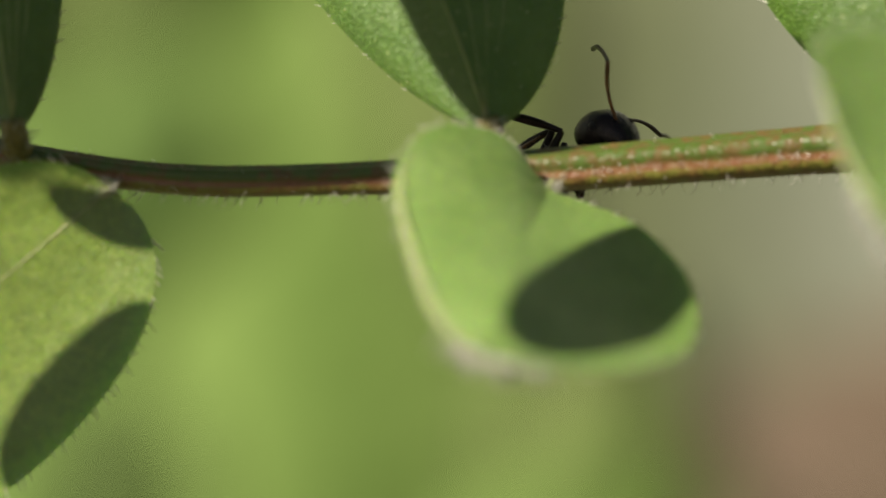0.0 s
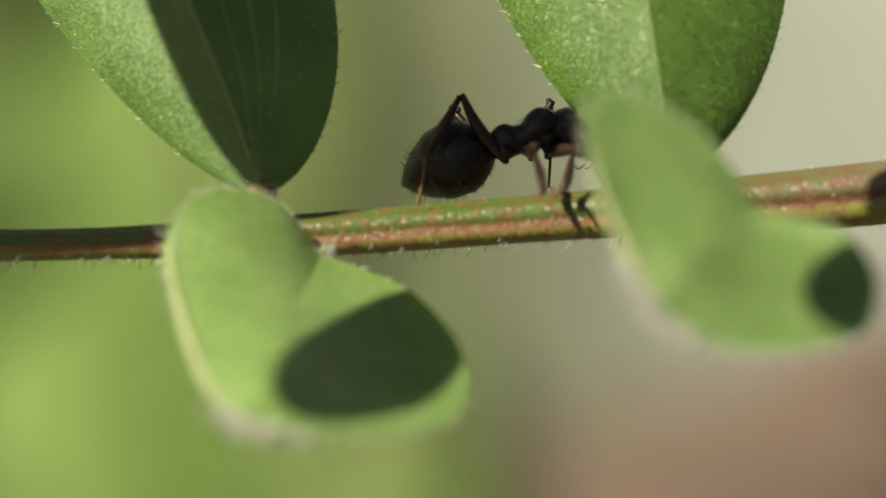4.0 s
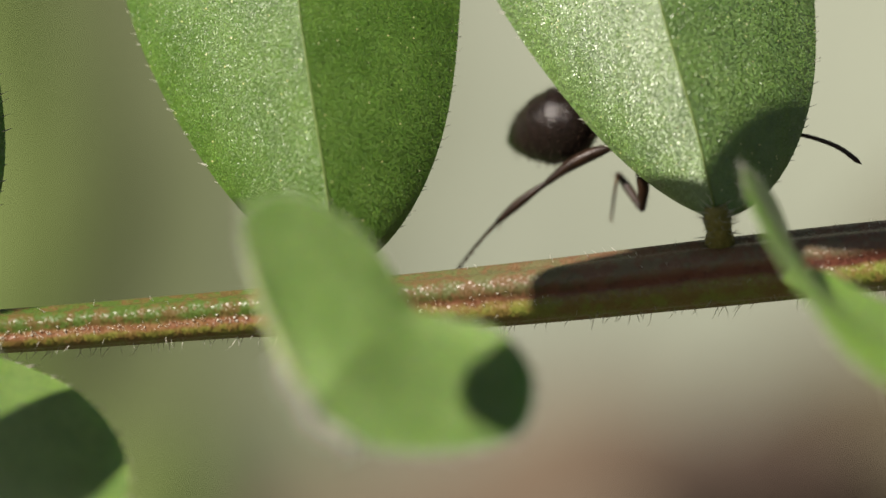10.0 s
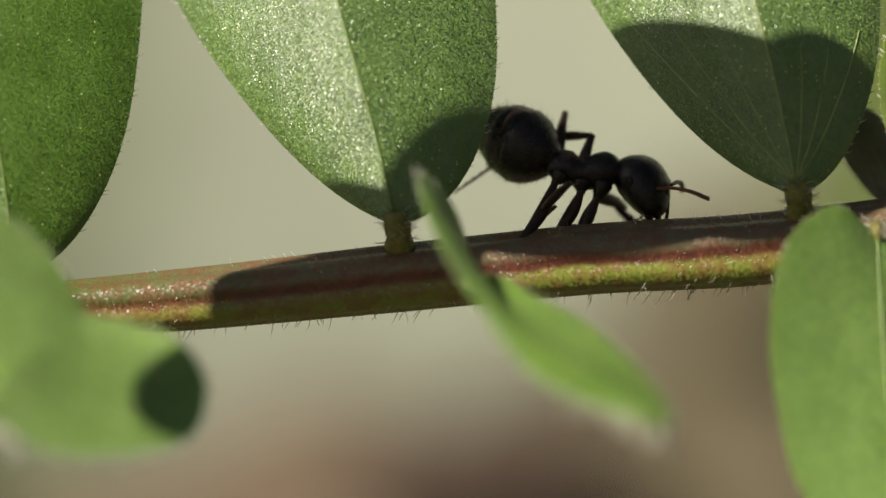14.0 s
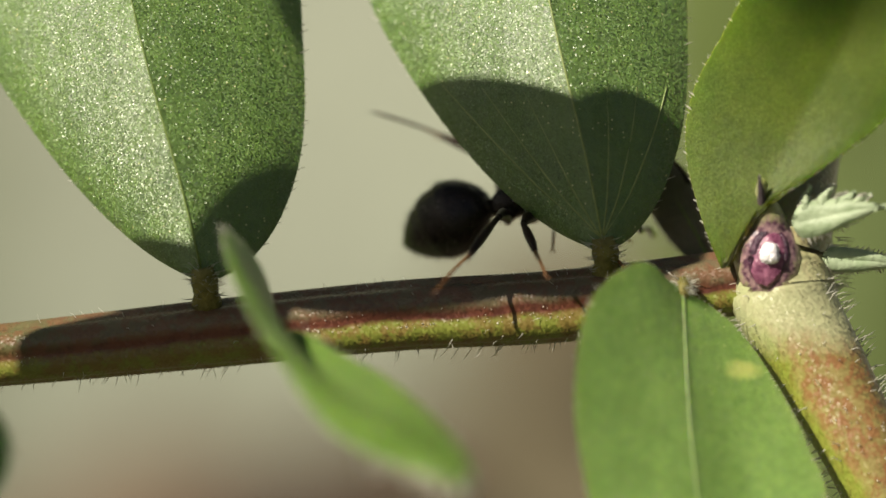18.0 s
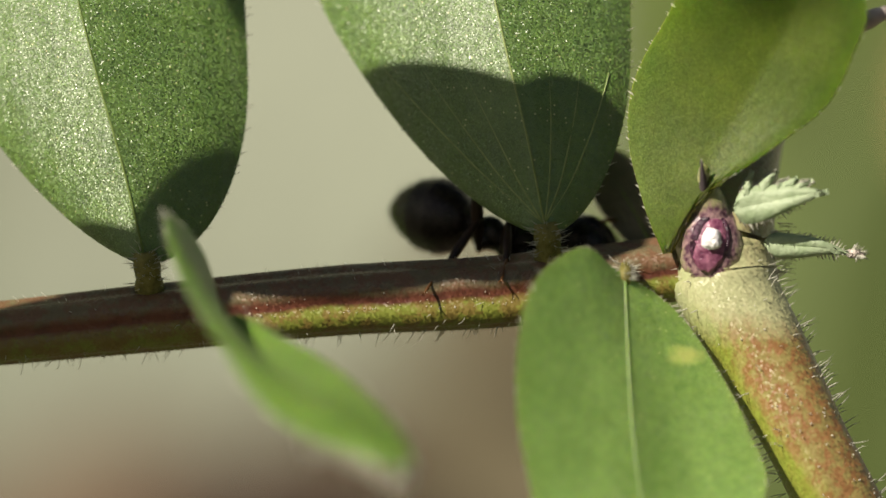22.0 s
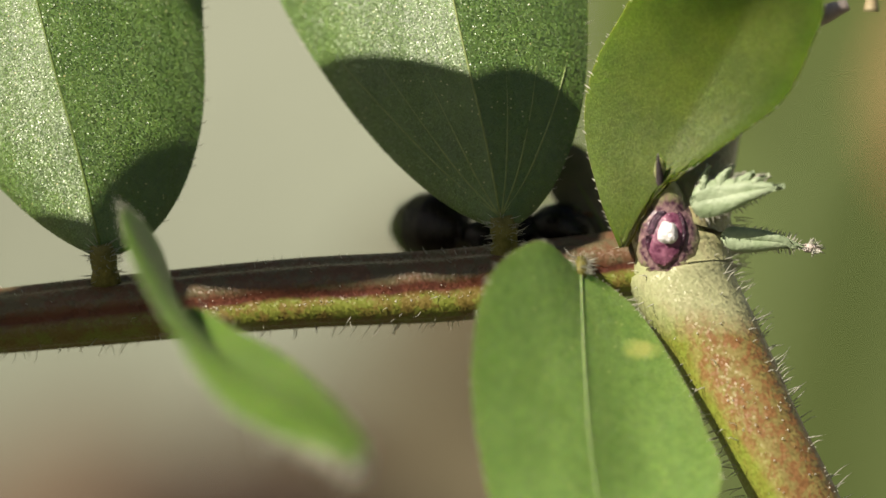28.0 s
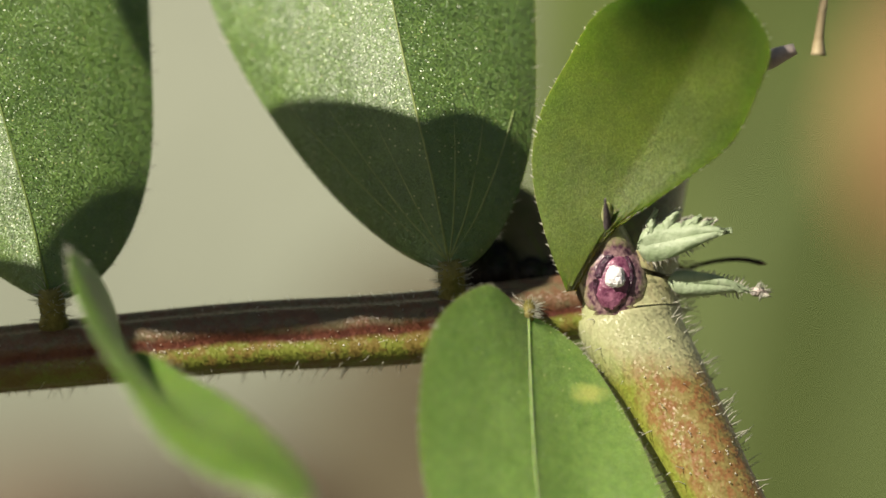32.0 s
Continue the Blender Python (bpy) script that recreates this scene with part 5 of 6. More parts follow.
def ant_at(t, G, T, H, **limbs):
    """How the ant stands at t: both ends of gaster, thorax and head, and the joints of the limbs that are seen (along, up)."""
    deep = 0.80 if t < 1.5 else 0.42 if t < 5 else 1.05 if t < 11.2 else 0.60 if t < 14 else 0.18 if t < 16.5 else 0.50 if t < 17.5 else 0.90
    rear, front = M((T[0][0], deep, T[0][1])), M((T[1][0], deep, T[1][1]))
    root = aim(rear, front)
    root.translation = (rear + front) / 2
    back = root.inverted()
    keep = lambda ob, m: STANCES.setdefault(ob, []).append((t, scaled(back @ m)))
    STANCES.setdefault(ant, []).append((t, Matrix.Translation(P(*root.translation)) @ root.to_3x3().to_4x4()))
    waist = M((G[0][0], deep, G[0][1]))
    tip = reach(waist, G[1], 1.92, 1, 1.3)
    m = aim(tip, waist)
    m.translation = M(((G[0][0] + G[1][0]) / 2, tip.y / 2 + deep / 2, (G[0][1] + G[1][1]) / 2))
    keep(gaster, m)
    nape = M((H[0][0], deep, H[0][1]))
    mouth = reach(nape, H[1], 1.36, -1, 0.95)
    m = aim(nape, mouth)
    m.translation = M(((H[0][0] + H[1][0]) / 2, deep, (H[0][1] + H[1][1]) / 2))
    keep(head, m)
    for name, (femur, tibia, tarsus) in LEGS.items():
        s, k = (-1 if name[0] == "n" else 1), int(name[1])
        x, y, z = HIPS[k]
        hip = root @ M((x, s * y, z))
        c = root.translation
        sway = 0.18 * math.sin(5.0 * c.x + 2.1 * k + s)
        pts = (limbs.get(name) if t < 22 or s > 0 else None) or [(c.x + a + sway, c.z + b) for a, b in (HUDDLED if t > 22 and k == 3 else USUAL[k])]
        s = s if name in limbs and 1.5 < t < 22 and not (9.8 < t < 14 and s < 0) else 0.3
        knee = reach(hip, pts[0], LEN["femur"][k - 1], s, 1.05)
        ankle = reach(knee, pts[1], LEN["tibia"][k - 1], s, 0.6 if s < 0 else 0.8)
        foot = reach(ankle, pts[2], LEN["tarsus"][k - 1], 0.3 if 9.8 < t < 14 else -1, 0.5)
        keep(femur, aim(hip, knee))
        keep(tibia, aim(knee, ankle))
        keep(tarsus, aim(ankle, foot))
    for name, (scape, lash) in FEELERS.items():
        s = -1 if name[0] == "n" else 1
        start = m @ M((0.32, s * 0.15, 0.28))
        pts = limbs.get(name) or [(start.x + 0.5, start.z + 0.6), (start.x + 1.3, start.z - 0.2)]
        elbow = reach(start, pts[0], 1.10, *lean(start, pts[0], 1.10, s, t))
        end = reach(elbow, pts[1], 1.5, *lean(elbow, pts[1], 1.5, s, t))
        keep(scape, aim(start, elbow))
        keep(lash, aim(elbow, end))


ant_at(0, G=((9.19, -3.41), (7.60, -3.66)), T=((9.24, -3.36), (10.33, -2.86)), H=((10.35, -2.36), (11.22, -2.42)), f1=((10.47, -2.86), (10.77, -3.01), (10.97, -3.01)), f2=((9.98, -2.91), (10.08, -3.11), (10.18, -3.11)), f3=((9.83, -2.07), (9.43, -2.52), (9.24, -2.64)), fa=((11.70, -2.40), (12.00, -2.75)), n1=((10.47, -2.86), (10.77, -3.01), (10.97, -3.01)), n2=((9.98, -2.91), (10.08, -3.11), (10.18, -3.11)), n3=((10.08, -1.90), (9.25, -2.13), (8.88, -2.38)), na=((10.77, -1.30), (10.48, -0.88)))
ant_at(1, G=((10.27, -2.65), (8.82, -2.85)), T=((10.32, -2.55), (11.27, -1.90)), H=((11.02, -1.45), (11.77, -2.25)), f1=((11.22, -2.70), (11.28, -3.38), (10.62, -3.66)), f2=((10.75, -1.30), (10.37, -2.25), (10.32, -2.50)), f3=((9.72, -2.20), (9.02, -2.43), (8.73, -2.51)), fa=((12.02, -2.40), (12.12, -2.70)), n1=((11.40, -2.51), (11.60, -2.81), (11.75, -2.91)), n2=((10.71, -2.61), (10.81, -2.86), (10.91, -2.96)), n3=((10.00, -1.53), (9.37, -1.87), (9.12, -2.40)), na=((12.77, -2.30), (13.32, -2.70)))
ant_at(2, G=((11.34, -2.10), (9.79, -2.60)), T=((11.01, -2.10), (12.21, -1.43)), H=((12.14, -1.15), (12.95, -2.19)), f1=((12.27, -2.26), (11.97, -3.06), (11.82, -3.34)), f2=((11.04, -2.75), (11.14, -3.35), (10.87, -3.67)), f3=((11.17, -0.88), (10.24, -1.07), (9.75, -1.17)), fa=((13.29, -2.55), (14.14, -3.80)), n1=((12.57, -2.21), (12.47, -2.85), (12.37, -3.20)), n2=((11.59, -1.50), (11.64, -2.30), (11.49, -3.27)), n3=((11.24, -0.88), (10.59, -1.11), (9.77, -1.33)), na=((13.51, -2.27), (13.79, -2.60)))
ant_at(2.5, G=((11.16, -1.61), (9.80, -2.35)), T=((11.28, -1.85), (12.38, -1.13)), H=((12.28, -0.93), (13.20, -1.85)), f1=((12.28, -2.31), (12.43, -2.38), (12.53, -2.41)), f2=((11.33, -2.23), (11.23, -2.38), (11.23, -2.45)), f3=((11.58, -0.45), (11.33, -0.25), (10.80, 0.07)), fa=((14.08, -2.23), (14.28, -2.43)), n1=((12.86, -2.13), (12.58, -2.35), (12.48, -2.41)), n2=((11.98, -0.83), (12.03, -2.13), (12.03, -2.35)), n3=((11.18, -0.36), (10.23, -0.91), (9.68, -1.28)), na=((14.16, -2.10), (14.43, -2.38)))
ant_at(3, G=((11.92, -1.49), (10.34, -2.22)), T=((11.98, -1.58), (13.24, -1.08)), H=((13.13, -1.00), (14.20, -1.83)), f1=((13.29, -1.75), (13.52, -2.05), (13.44, -2.27)), f2=((12.14, -1.95), (11.84, -2.20), (11.64, -2.45)), f3=((11.27, -0.40), (10.30, -0.95), (9.45, -1.45)), fa=((14.10, -1.40), (14.34, -1.55)), n1=((13.34, -1.73), (13.62, -2.05), (13.66, -2.30)), n2=((12.72, -0.83), (12.29, -1.95), (12.19, -2.35)), n3=((11.35, -0.43), (11.41, -1.60), (11.27, -3.17)), na=((14.16, -2.05), (14.56, -3.28)))
ant_at(3.5, G=((12.48, -1.40), (10.90, -2.22)), T=((12.46, -1.42), (13.57, -1.08)), H=((13.57, -1.03), (14.41, -1.67)), f3=((11.75, -0.32), (11.54, -0.93), (11.29, -1.53)), fa=((14.41, -1.17), (14.81, -1.52)), n1=((13.77, -1.82), (13.57, -2.22), (13.42, -2.41)), n2=((13.13, -1.82), (13.27, -2.36), (13.31, -3.01)), n3=((11.69, -0.29), (11.36, -1.72), (11.24, -3.06)), na=((14.12, -1.92), (14.37, -3.16)))
ant_at(5.5, G=((13.99, -0.97), (12.34, -1.67)), T=((14.04, -1.07), (15.37, -0.72)), H=((15.42, -0.57), (16.41, -0.97)), f3=((13.25, -1.81), (12.98, -2.09), (12.70, -2.36)), fa=((16.76, -1.43), (17.13, -1.61)), n3=((12.77, -0.30), (12.67, -2.11), (12.41, -2.86)), na=((16.86, -1.26), (17.60, -1.91)))
ant_at(6, G=((15.02, -0.83), (13.45, -1.73)), T=((15.02, -0.88), (16.30, -0.38)), H=((16.40, -0.13), (17.47, -0.16)), f1=((16.80, -0.98), (16.60, -1.47), (16.62, -1.67)), f3=((14.52, -1.28), (14.22, -1.68), (13.93, -2.17)), fa=((17.00, 0.02), (16.80, 0.41)), n1=((16.90, -1.17), (16.70, -1.47), (16.68, -1.59)), n3=((13.65, -0.52), (13.08, -1.53), (12.39, -2.92)), na=((18.14, -0.84), (19.38, -1.64)))
ant_at(6.5, G=((16.32, -0.56), (15.02, -1.26)), T=((16.37, -0.46), (17.70, -0.28)), H=((17.72, 0.32), (18.27, -0.46)), fa=((17.88, 0.79), (18.05, 1.32)), n1=((17.55, -0.46), (17.67, -1.01), (17.37, -1.31)), n2=((17.32, -1.34), (17.28, -1.71), (17.26, -1.94)), na=((19.15, -0.81), (20.12, -1.67)))
ant_at(7, G=((17.42, -0.47), (15.97, -1.17)), T=((17.43, -0.23), (18.75, -0.05)), H=((18.80, 0.08), (19.42, -1.08)), f1=((18.22, 0.50), (18.59, 0.28), (18.42, 0.08)), fa=((19.64, -1.63), (19.69, -2.08)), n1=((18.74, -0.87), (18.80, -1.47), (18.89, -1.82)), n2=((17.72, -1.37), (17.42, -1.87), (17.35, -1.95)), n3=((16.94, -0.86), (16.55, -1.36), (16.25, -1.86)), na=((19.40, -1.60), (19.34, -3.33)))
ant_at(7.5, G=((17.55, -0.50), (16.40, -1.45)), T=((17.62, -0.32), (19.00, 0.10)), H=((18.95, 0.25), (19.90, -0.39)), f1=((18.85, 0.38), (18.78, -0.20), (18.95, -0.55)), f2=((17.99, 0.75), (17.86, 0.85), (17.71, 0.70)), fa=((19.96, 1.07), (20.31, 1.69)), n1=((19.22, -0.75), (18.95, -1.35), (18.85, -1.72)), n2=((17.92, -1.42), (17.65, -1.72), (17.50, -1.90)), n3=((17.55, -0.88), (17.15, -1.38), (16.90, -1.85)), na=((20.65, -0.79), (21.50, -1.53)))
ant_at(8, G=((18.10, -0.09), (16.98, -1.23)), T=((18.15, -0.21), (19.55, 0.43)), H=((19.33, 0.73), (20.43, 0.28)), f1=((19.45, 0.90), (19.70, 0.73), (19.85, 0.63)), f2=((18.65, 0.18), (18.45, -0.02), (18.65, -0.32)), f3=((18.36, 0.95), (17.90, 1.01), (17.65, 0.94)), fa=((20.73, 0.89), (21.33, 1.19)), n1=((19.70, -0.70), (19.30, -1.27), (18.85, -1.77)), n2=((19.12, -1.10), (19.08, -1.42), (19.00, -1.79)), n3=((17.90, -0.66), (17.40, -1.29), (16.98, -1.88)), na=((20.93, 0.09), (21.33, -0.40)))
ant_at(8.5, G=((18.63, 0.36), (17.33, -0.58)), T=((18.73, 0.24), (20.18, 0.59)), H=((20.15, 0.52), (20.95, 0.13)), f1=((19.86, 1.12), (20.18, 0.67), (20.33, 0.53)), f2=((19.26, 1.39), (19.44, 1.69), (19.64, 1.94)), f3=((18.56, 1.36), (17.98, 1.19), (17.53, 1.14)), fa=((21.33, 0.43), (22.33, 0.33)), n1=((20.58, -0.25), (21.48, -0.52), (21.83, -0.59)), n2=((19.19, -0.96), (19.01, -1.61), (18.88, -1.73)), n3=((18.43, -0.51), (17.58, -1.21), (17.01, -1.88)), na=((21.53, 0.23), (22.53, 0.13)))
ant_at(9, G=((19.80, 0.50), (18.08, -0.20)), T=((19.90, 0.42), (21.25, 0.38)), H=((21.19, 0.46), (22.34, 0.11)), f1=((21.44, 0.21), (21.74, -0.29), (22.14, -0.49)), f2=((20.14, 1.01), (20.24, 1.41), (20.44, 1.51)), f3=((18.95, 1.40), (18.00, 1.18), (17.45, 0.96)), fa=((22.44, 0.11), (22.74, -0.18)), n1=((21.25, -0.35), (21.75, -0.70), (21.95, -1.00)), n2=((20.31, -0.92), (20.17, -1.40), (20.11, -1.68)), n3=((19.75, -0.20), (18.80, -0.92), (18.10, -1.85)), na=((23.30, 0.68), (24.27, 0.63)))
ant_at(9.5, G=((20.36, 0.66), (18.76, -0.04)), T=((20.51, 0.28), (21.81, 0.36)), H=((21.86, 0.56), (22.91, 0.06)), f3=((19.91, 1.56), (19.61, 1.11), (19.51, 0.76)), fa=((22.81, -0.24), (23.31, -0.44)), n2=((20.92, -0.69), (20.76, -1.39), (20.55, -1.62)), n3=((19.66, -0.32), (18.85, -0.87), (18.05, -1.84)), na=((23.51, -0.04), (24.85, -0.88)))
ant_at(10, G=((20.48, 0.88), (18.90, 0.38)), T=((20.64, 0.68), (21.94, 0.48)), H=((21.94, 0.53), (22.99, 0.08)), f1=((22.19, 0.08), (22.39, -0.42), (22.49, -0.62)), f2=((21.29, 1.08), (21.39, 1.38), (21.59, 1.48)), f3=((20.69, 1.48), (20.59, 1.68), (20.49, 1.88)), fa=((23.19, 0.08), (22.89, -0.12)), n1=((22.19, -0.42), (22.39, -0.82), (22.49, -1.12)), n2=((21.26, -0.50), (21.04, -0.47), (20.79, -0.62)), n3=((19.78, -0.24), (18.92, -0.88), (18.05, -1.85)), na=((24.01, 0.56), (25.09, 0.01)))
ant_at(10.5, G=((21.04, 1.08), (19.74, 0.63)), T=((21.29, 0.76), (22.49, 0.38)), H=((22.69, 0.47), (23.59, -0.03)), fa=((23.91, -0.60), (24.29, -1.18)), n2=((22.09, -0.12), (21.59, -0.47), (21.27, -0.64)), n3=((21.59, 0.38), (20.74, 0.16), (19.67, -0.28)), na=((24.51, 1.13), (25.44, 0.92)))
ant_at(11, G=((22.91, 0.81), (21.51, 1.21)), T=((23.36, 0.54), (23.94, -0.31)), H=((24.06, -0.06), (24.16, -1.16)), f1=((23.56, -0.44), (23.46, -0.84), (23.36, -1.14)), f2=((24.11, 1.01), (24.20, 1.71), (24.50, 2.16)), fa=((23.37, -2.44), (22.79, -3.19)), n1=((23.56, -0.64), (23.46, -1.04), (23.36, -1.24)), n3=((21.81, -0.79), (21.51, -0.54), (21.31, -0.47)), na=((24.66, -0.72), (24.62, -1.29)))
ant_at(11.5, G=((23.61, 0.12), (22.72, 1.02)), T=((23.71, -0.06), (25.01, -0.29)), H=((24.99, -0.19), (25.54, -1.07)), f1=((25.11, -0.21), (24.76, -0.69), (24.26, -0.94)), f2=((24.44, 0.83), (24.27, 1.26), (24.17, 1.36)), fa=((25.91, -1.74), (26.63, -3.21)), n1=((24.16, -0.99), (24.76, -1.39), (25.26, -1.49)), n2=((24.06, -1.04), (24.66, -1.39), (25.26, -1.49)), n3=((22.86, -0.98), (22.46, -1.20), (21.66, -0.80)), na=((26.51, -0.64), (26.98, -0.95)))
ant_at(12, G=((23.70, 0.31), (22.70, 1.51)), T=((23.75, 0.25), (25.05, 0.04)), H=((25.03, 0.30), (25.85, -0.60)), f1=((24.19, -0.89), (24.99, -1.34), (25.49, -1.50)), f2=((24.56, 0.86), (24.40, 1.26), (24.18, 1.41)), fa=((26.19, -0.92), (26.79, -2.40)), n1=((24.31, -0.99), (25.09, -1.35), (25.59, -1.50)), n2=((24.41, -1.04), (25.09, -1.40), (25.69, -1.50)), n3=((23.54, -0.99), (23.19, -1.29), (22.69, -1.49)), na=((26.13, 0.72), (26.70, 1.33)))
ant_at(12.5, G=((23.79, 0.24), (23.00, 1.25)), T=((23.89, 0.34), (25.21, -0.16)), H=((25.34, 0.15), (25.89, -0.95)), f1=((25.39, 0.28), (25.29, -0.36), (25.09, -0.86)), f2=((24.79, 0.74), (24.50, 1.22), (24.18, 1.44)), fa=((26.43, -1.57), (27.00, -2.99)), n1=((24.49, -1.01), (25.08, -1.41), (25.58, -1.47)), n2=((24.58, -1.06), (25.18, -1.41), (25.68, -1.47)), n3=((23.64, -0.86), (23.28, -1.26), (22.88, -1.35)), na=((26.74, 0.13), (27.84, 0.40)))
ant_at(13, G=((24.38, 0.05), (23.58, 1.05)), T=((24.43, 0.17), (25.75, -0.29)), H=((25.85, 0.02), (26.37, -1.03)), f1=((25.17, -0.96), (25.77, -1.36), (26.17, -1.36)), f2=((25.26, 0.74), (24.78, 1.19), (24.23, 1.45)), fa=((26.77, -1.37), (27.39, -2.85)), n1=((25.07, -0.96), (25.67, -1.36), (26.07, -1.36)), n2=((24.84, -1.04), (25.39, -1.36), (25.89, -1.41)), n3=((24.26, -1.00), (24.59, -1.36), (25.09, -1.46)), na=((27.23, 0.23), (27.98, 0.41)))
ant_at(15.5, G=((25.71, 0.24), (23.78, -0.00)), T=((25.71, 0.09), (26.84, 0.30)), H=((26.81, 0.53), (27.88, -0.07)), f3=((26.07, 1.04), (24.27, 1.12), (23.77, 1.10)), fa=((27.35, -0.39), (27.25, -0.69)), n1=((26.46, -0.32), (26.45, -1.32), (26.45, -2.02)), n2=((25.65, -0.70), (25.70, -1.00), (25.75, -1.15)), n3=((25.36, -0.01), (24.56, -0.51), (23.81, -0.72)), na=((27.56, -0.82), (27.66, -1.02)))
ant_at(16, G=((25.48, 0.00), (23.64, -0.41)), T=((25.49, -0.27), (26.80, 0.27)), H=((26.56, 0.65), (27.98, 0.45)), f1=((27.44, -0.30), (27.99, -0.80), (28.27, -0.84)), f2=((26.19, -0.82), (26.74, -0.87), (26.84, -0.92)), f3=((26.12, 0.56), (24.95, 0.87), (23.90, 0.74)), fa=((28.08, 0.05), (28.18, -0.05)), n1=((26.56, -0.62), (26.61, -1.57), (26.61, -2.15)), n2=((25.71, -0.62), (25.59, -0.92), (25.49, -1.02)), n3=((24.95, -0.06), (24.31, -0.64), (23.75, -1.03)), na=((26.22, 1.18), (26.81, 2.08)))
ant_at(16.5, G=((26.09, 0.03), (24.28, -0.61)), T=((26.13, -0.12), (27.19, 0.64)), H=((26.79, 0.88), (27.66, 0.34)), f1=((27.63, -0.08), (28.01, -0.43), (28.15, -0.70)), f2=((26.83, -0.87), (27.28, -0.98), (27.43, -1.03)), f3=((25.92, 0.81), (24.44, 0.82), (23.94, 0.76)), n1=((27.53, -0.38), (27.98, -0.43), (28.13, -0.68)), n2=((26.33, -0.67), (26.18, -0.97), (26.08, -1.07)), n3=((25.53, -0.02), (25.23, -1.07), (25.13, -1.67)), na=((27.14, 1.42), (26.69, 1.93)))
ant_at(17, G=((26.41, -0.11), (24.79, -0.75)), T=((26.46, -0.16), (27.61, 0.48)), H=((27.46, 0.60), (28.51, 0.20)), f1=((28.06, -0.05), (28.11, -0.40), (28.34, -0.67)), f2=((27.21, -0.75), (27.66, -0.87), (27.86, -0.90)), f3=((26.11, 0.81), (24.96, 0.89), (24.06, 0.77)), fa=((29.25, 0.68), (29.85, 0.88)), n1=((28.56, -0.23), (28.81, -0.30), (28.96, -0.35)), n2=((26.66, -0.64), (26.46, -0.84), (26.36, -0.94)), n3=((25.99, 0.14), (25.73, -0.94), (25.48, -1.56)), na=((29.25, 0.78), (29.95, 1.08)))
ant_at(17.5, G=((26.94, 0.17), (25.48, -0.67)), T=((26.96, 0.07), (28.04, 0.64)), H=((27.99, 0.72), (29.04, 0.21)), f3=((26.34, 1.02), (25.24, 0.95), (24.14, 0.86)), n2=((27.54, -0.08), (27.78, -0.48), (27.93, -0.78)), n3=((27.08, -0.38), (26.83, -0.78), (26.68, -1.18)))
ant_at(18, G=((27.59, 0.50), (26.12, -0.34)), T=((27.65, 0.40), (28.97, 0.79)), H=((28.96, 0.87), (30.07, 0.53)), f3=((27.77, 1.10), (26.55, 1.73), (25.15, 2.17)), fa=((30.27, 0.03), (30.57, -0.17)), n1=((29.57, -0.18), (29.87, -0.57), (29.97, -0.67)), n2=((28.22, 0.05), (28.40, -0.37), (28.58, -0.77)), n3=((27.82, 0.15), (27.38, -0.37), (26.94, -0.87)), na=((30.77, 1.24), (31.22, 0.52)))
ant_at(19, G=((27.90, 0.36), (26.44, 0.07)), T=((27.97, 0.21), (29.22, 0.15)), H=((29.46, 0.34), (30.52, -0.01)), f3=((28.50, 1.43), (27.70, 1.73), (27.20, 1.83)), fa=((30.72, -0.06), (30.87, -0.36)), n1=((30.02, -0.46), (30.12, -0.66), (30.22, -0.71)), n2=((28.47, 0.01), (28.56, -0.39), (28.65, -0.76)), n3=((27.91, -0.09), (27.66, -0.49), (27.47, -0.85)), na=((30.96, 0.65), (31.37, 0.55)))
ant_at(21, G=((27.97, 0.07), (26.32, 0.18)), T=((28.07, 0.02), (29.27, -0.54)), H=((29.87, -0.39), (30.57, -0.60)), f3=((28.31, 0.58), (27.81, 0.88), (27.50, 0.97)), fa=((30.73, -0.50), (31.03, -0.60)), n1=((30.03, -0.66), (30.23, -0.76), (30.33, -0.79)), n2=((28.37, -0.33), (28.37, -0.58), (28.32, -0.75)), n3=((28.02, -0.43), (27.42, -0.72), (27.02, -0.82)), na=((30.82, -0.10), (31.13, -0.50)))
ant_at(23, G=((28.75, -0.31), (27.54, -0.05)), T=((28.83, -0.46), (30.03, -0.55)), H=((29.98, -0.40), (31.04, -0.49)), fa=((31.24, -0.64), (31.54, -0.74)), n1=((30.64, -0.79), (30.84, -0.89), (30.94, -0.94)), n2=((29.18, -0.76), (29.23, -0.86), (29.28, -0.91)), n3=((28.63, -0.66), (28.43, -0.76), (28.33, -0.81)), na=((31.34, -0.24), (31.64, -0.64)))
ant_at(25, G=((28.95, -0.44), (27.66, -0.30)), T=((29.00, -0.51), (30.15, -0.55)), H=((30.10, -0.39), (31.11, -0.48)), fa=((31.26, -0.66), (31.56, -0.76)), n1=((30.76, -0.77), (30.96, -0.89), (31.06, -0.97)), n2=((29.35, -0.76), (29.40, -0.86), (29.45, -0.93)), n3=((28.75, -0.69), (28.55, -0.79), (28.45, -0.84)), na=((31.35, -0.31), (31.66, -0.66)))
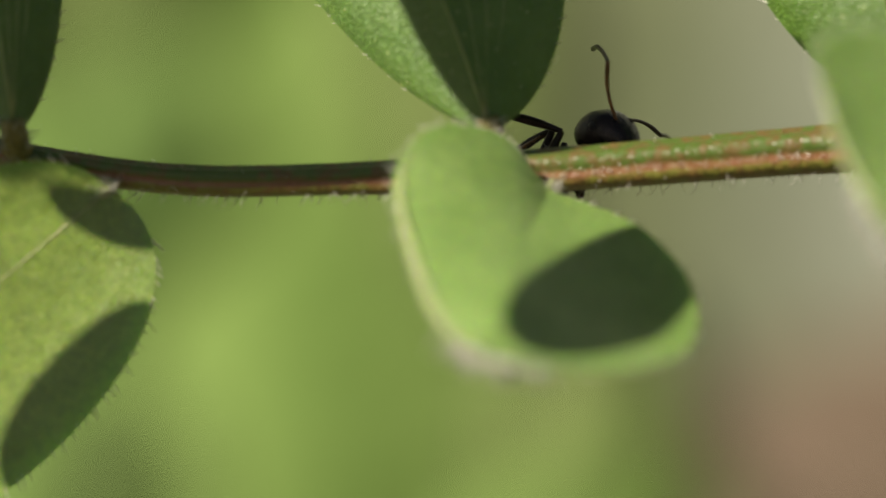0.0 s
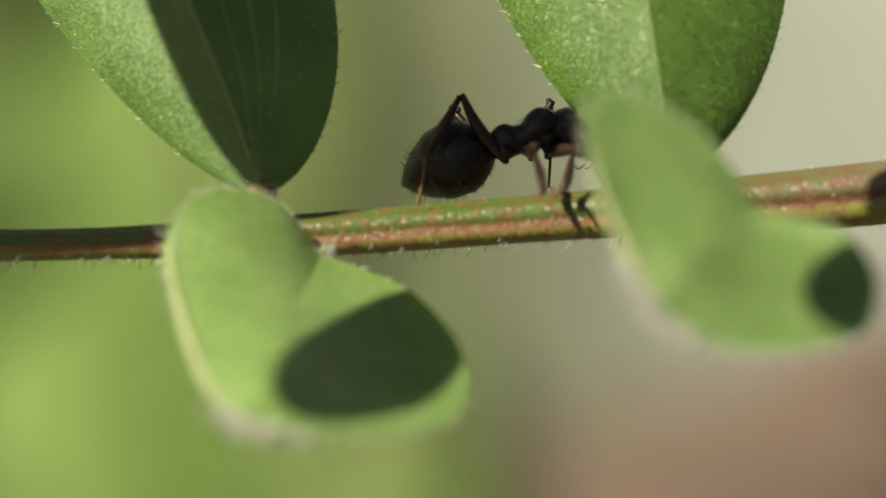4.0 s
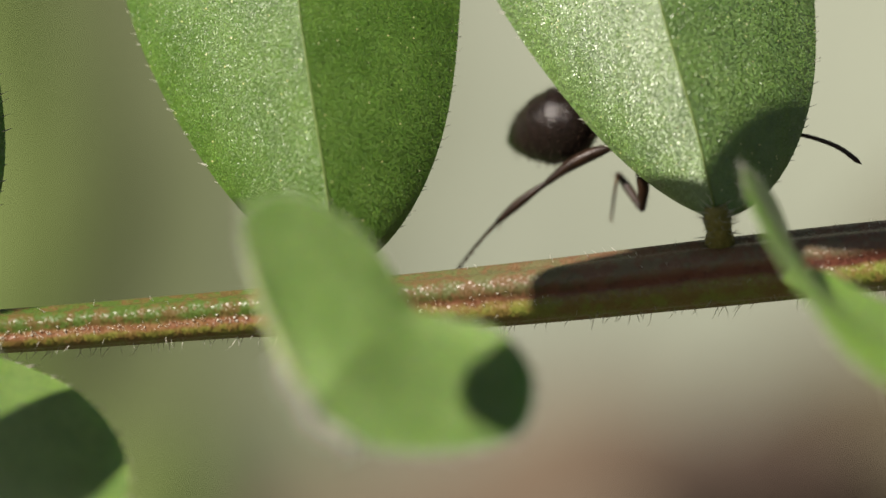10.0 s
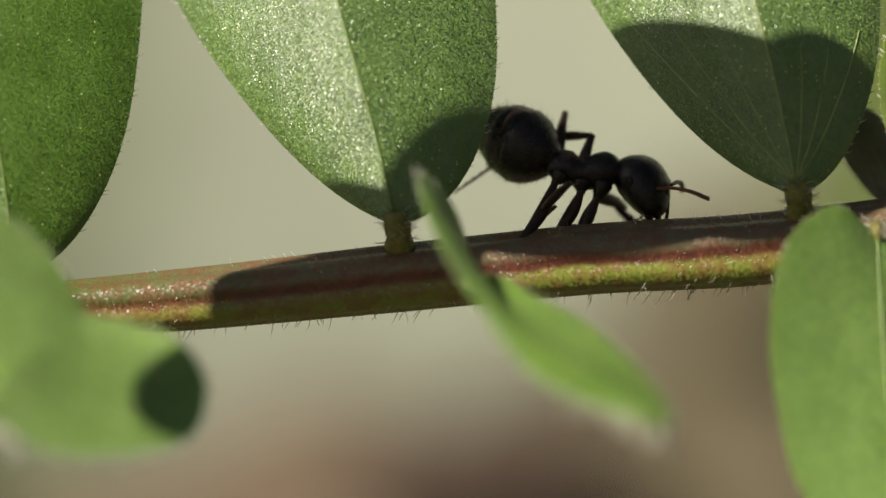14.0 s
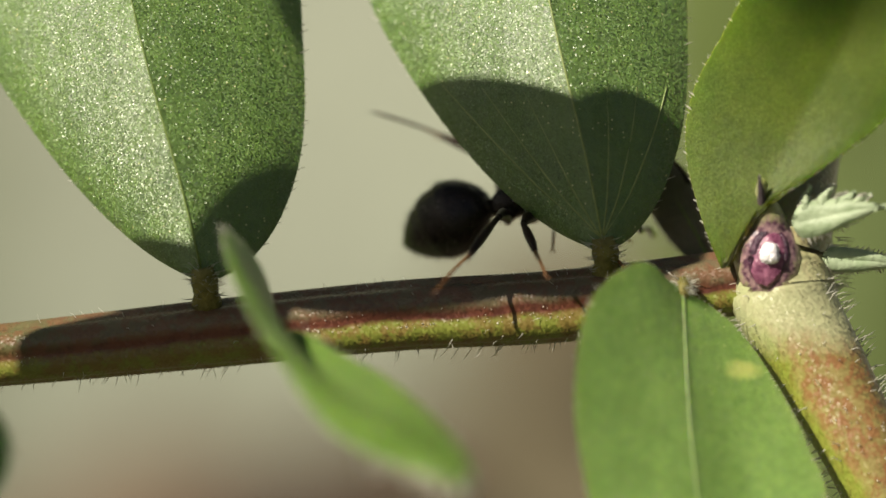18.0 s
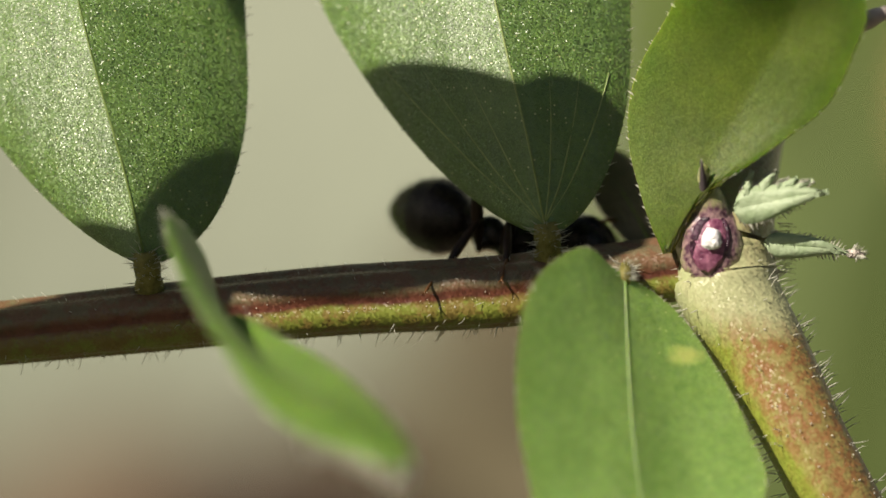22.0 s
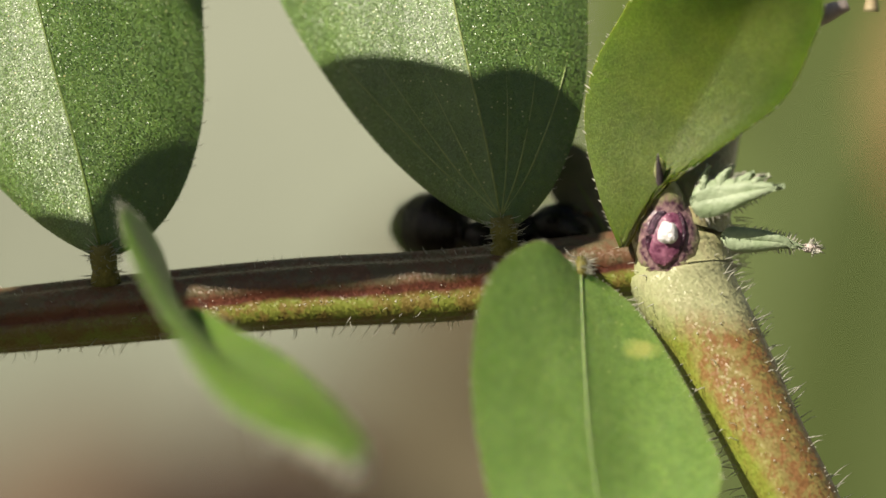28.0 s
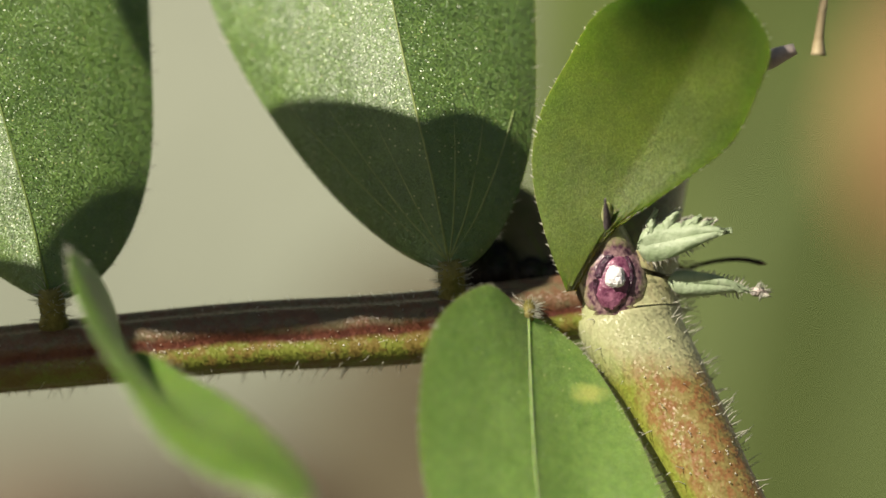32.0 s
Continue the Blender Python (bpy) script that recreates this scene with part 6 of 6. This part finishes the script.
ant_at(28, G=((29.01, -0.44), (27.72, -0.37)), T=((29.06, -0.48), (30.27, -0.49)), H=((30.21, -0.34), (31.27, -0.43)), fa=((31.42, -0.63), (31.67, -0.73)), n1=((30.87, -0.74), (31.07, -0.86), (31.17, -0.94)), n2=((29.36, -0.73), (29.42, -0.83), (29.47, -0.90)), n3=((28.76, -0.66), (28.56, -0.76), (28.46, -0.82)), na=((31.52, -0.28), (31.77, -0.63)))
ant_at(30, G=((29.64, -0.08), (28.30, -0.20)), T=((29.69, -0.08), (30.90, -0.02)), H=((30.84, 0.08), (31.95, 0.05)), fa=((32.11, -0.15), (32.31, -0.25)), n1=((31.50, -0.31), (31.71, -0.41), (31.81, -0.48)), n2=((29.99, -0.28), (30.05, -0.43), (30.10, -0.53)), n3=((29.49, -0.28), (29.29, -0.44), (29.19, -0.49)), na=((32.20, 0.20), (32.51, -0.15)))
ant_at(32, G=((30.79, -0.34), (29.48, -0.46)), T=((30.84, -0.36), (32.10, -0.30)), H=((32.10, -0.15), (33.16, -0.24)), fa=((33.51, -0.54), (33.87, -0.73)), n1=((32.71, -0.55), (32.91, -0.64), (33.01, -0.69)), n2=((31.10, -0.56), (31.15, -0.68), (31.20, -0.74)), n3=((30.49, -0.57), (30.29, -0.67), (30.19, -0.72)), na=((33.91, -0.33), (34.92, -0.22)))


def steadied(rows):
    """The same ways of a limb with no needless spin about its own length, and a halfway pose within each wide swing."""
    out = [rows[0]]
    for t, m in rows[1:]:
        t0, before = out[-1]
        q, goal = before.to_quaternion(), m.to_quaternion()
        x = M((1, 0, 0))
        swing = (q @ x).rotation_difference(goal @ x)
        wide = math.degrees(swing.angle)
        q1 = swing @ q
        rest = q1.inverted() @ goal
        spin = math.degrees(2 * math.atan2(rest.x, rest.w))
        spin = (spin + 180) % 360 - 180
        room = max(0.0, 70 - wide)
        q1 = q1 @ Matrix.Rotation(radians(max(-room, min(room, spin))), 4, 'X').to_quaternion()
        if wide > 80:
            half = q.slerp(q1, 0.5).to_matrix().to_4x4()
            half.translation = (before.translation + m.translation) / 2
            out.append(((t0 + t) / 2, half))
        now = q1.to_matrix().to_4x4()
        now.translation = m.translation
        out.append((t, now))
    return out


def motions():
    for ob, rows in STANCES.items():
        walk(ob, rows if ob in (ant, head, gaster) else steadied(rows))


motions()
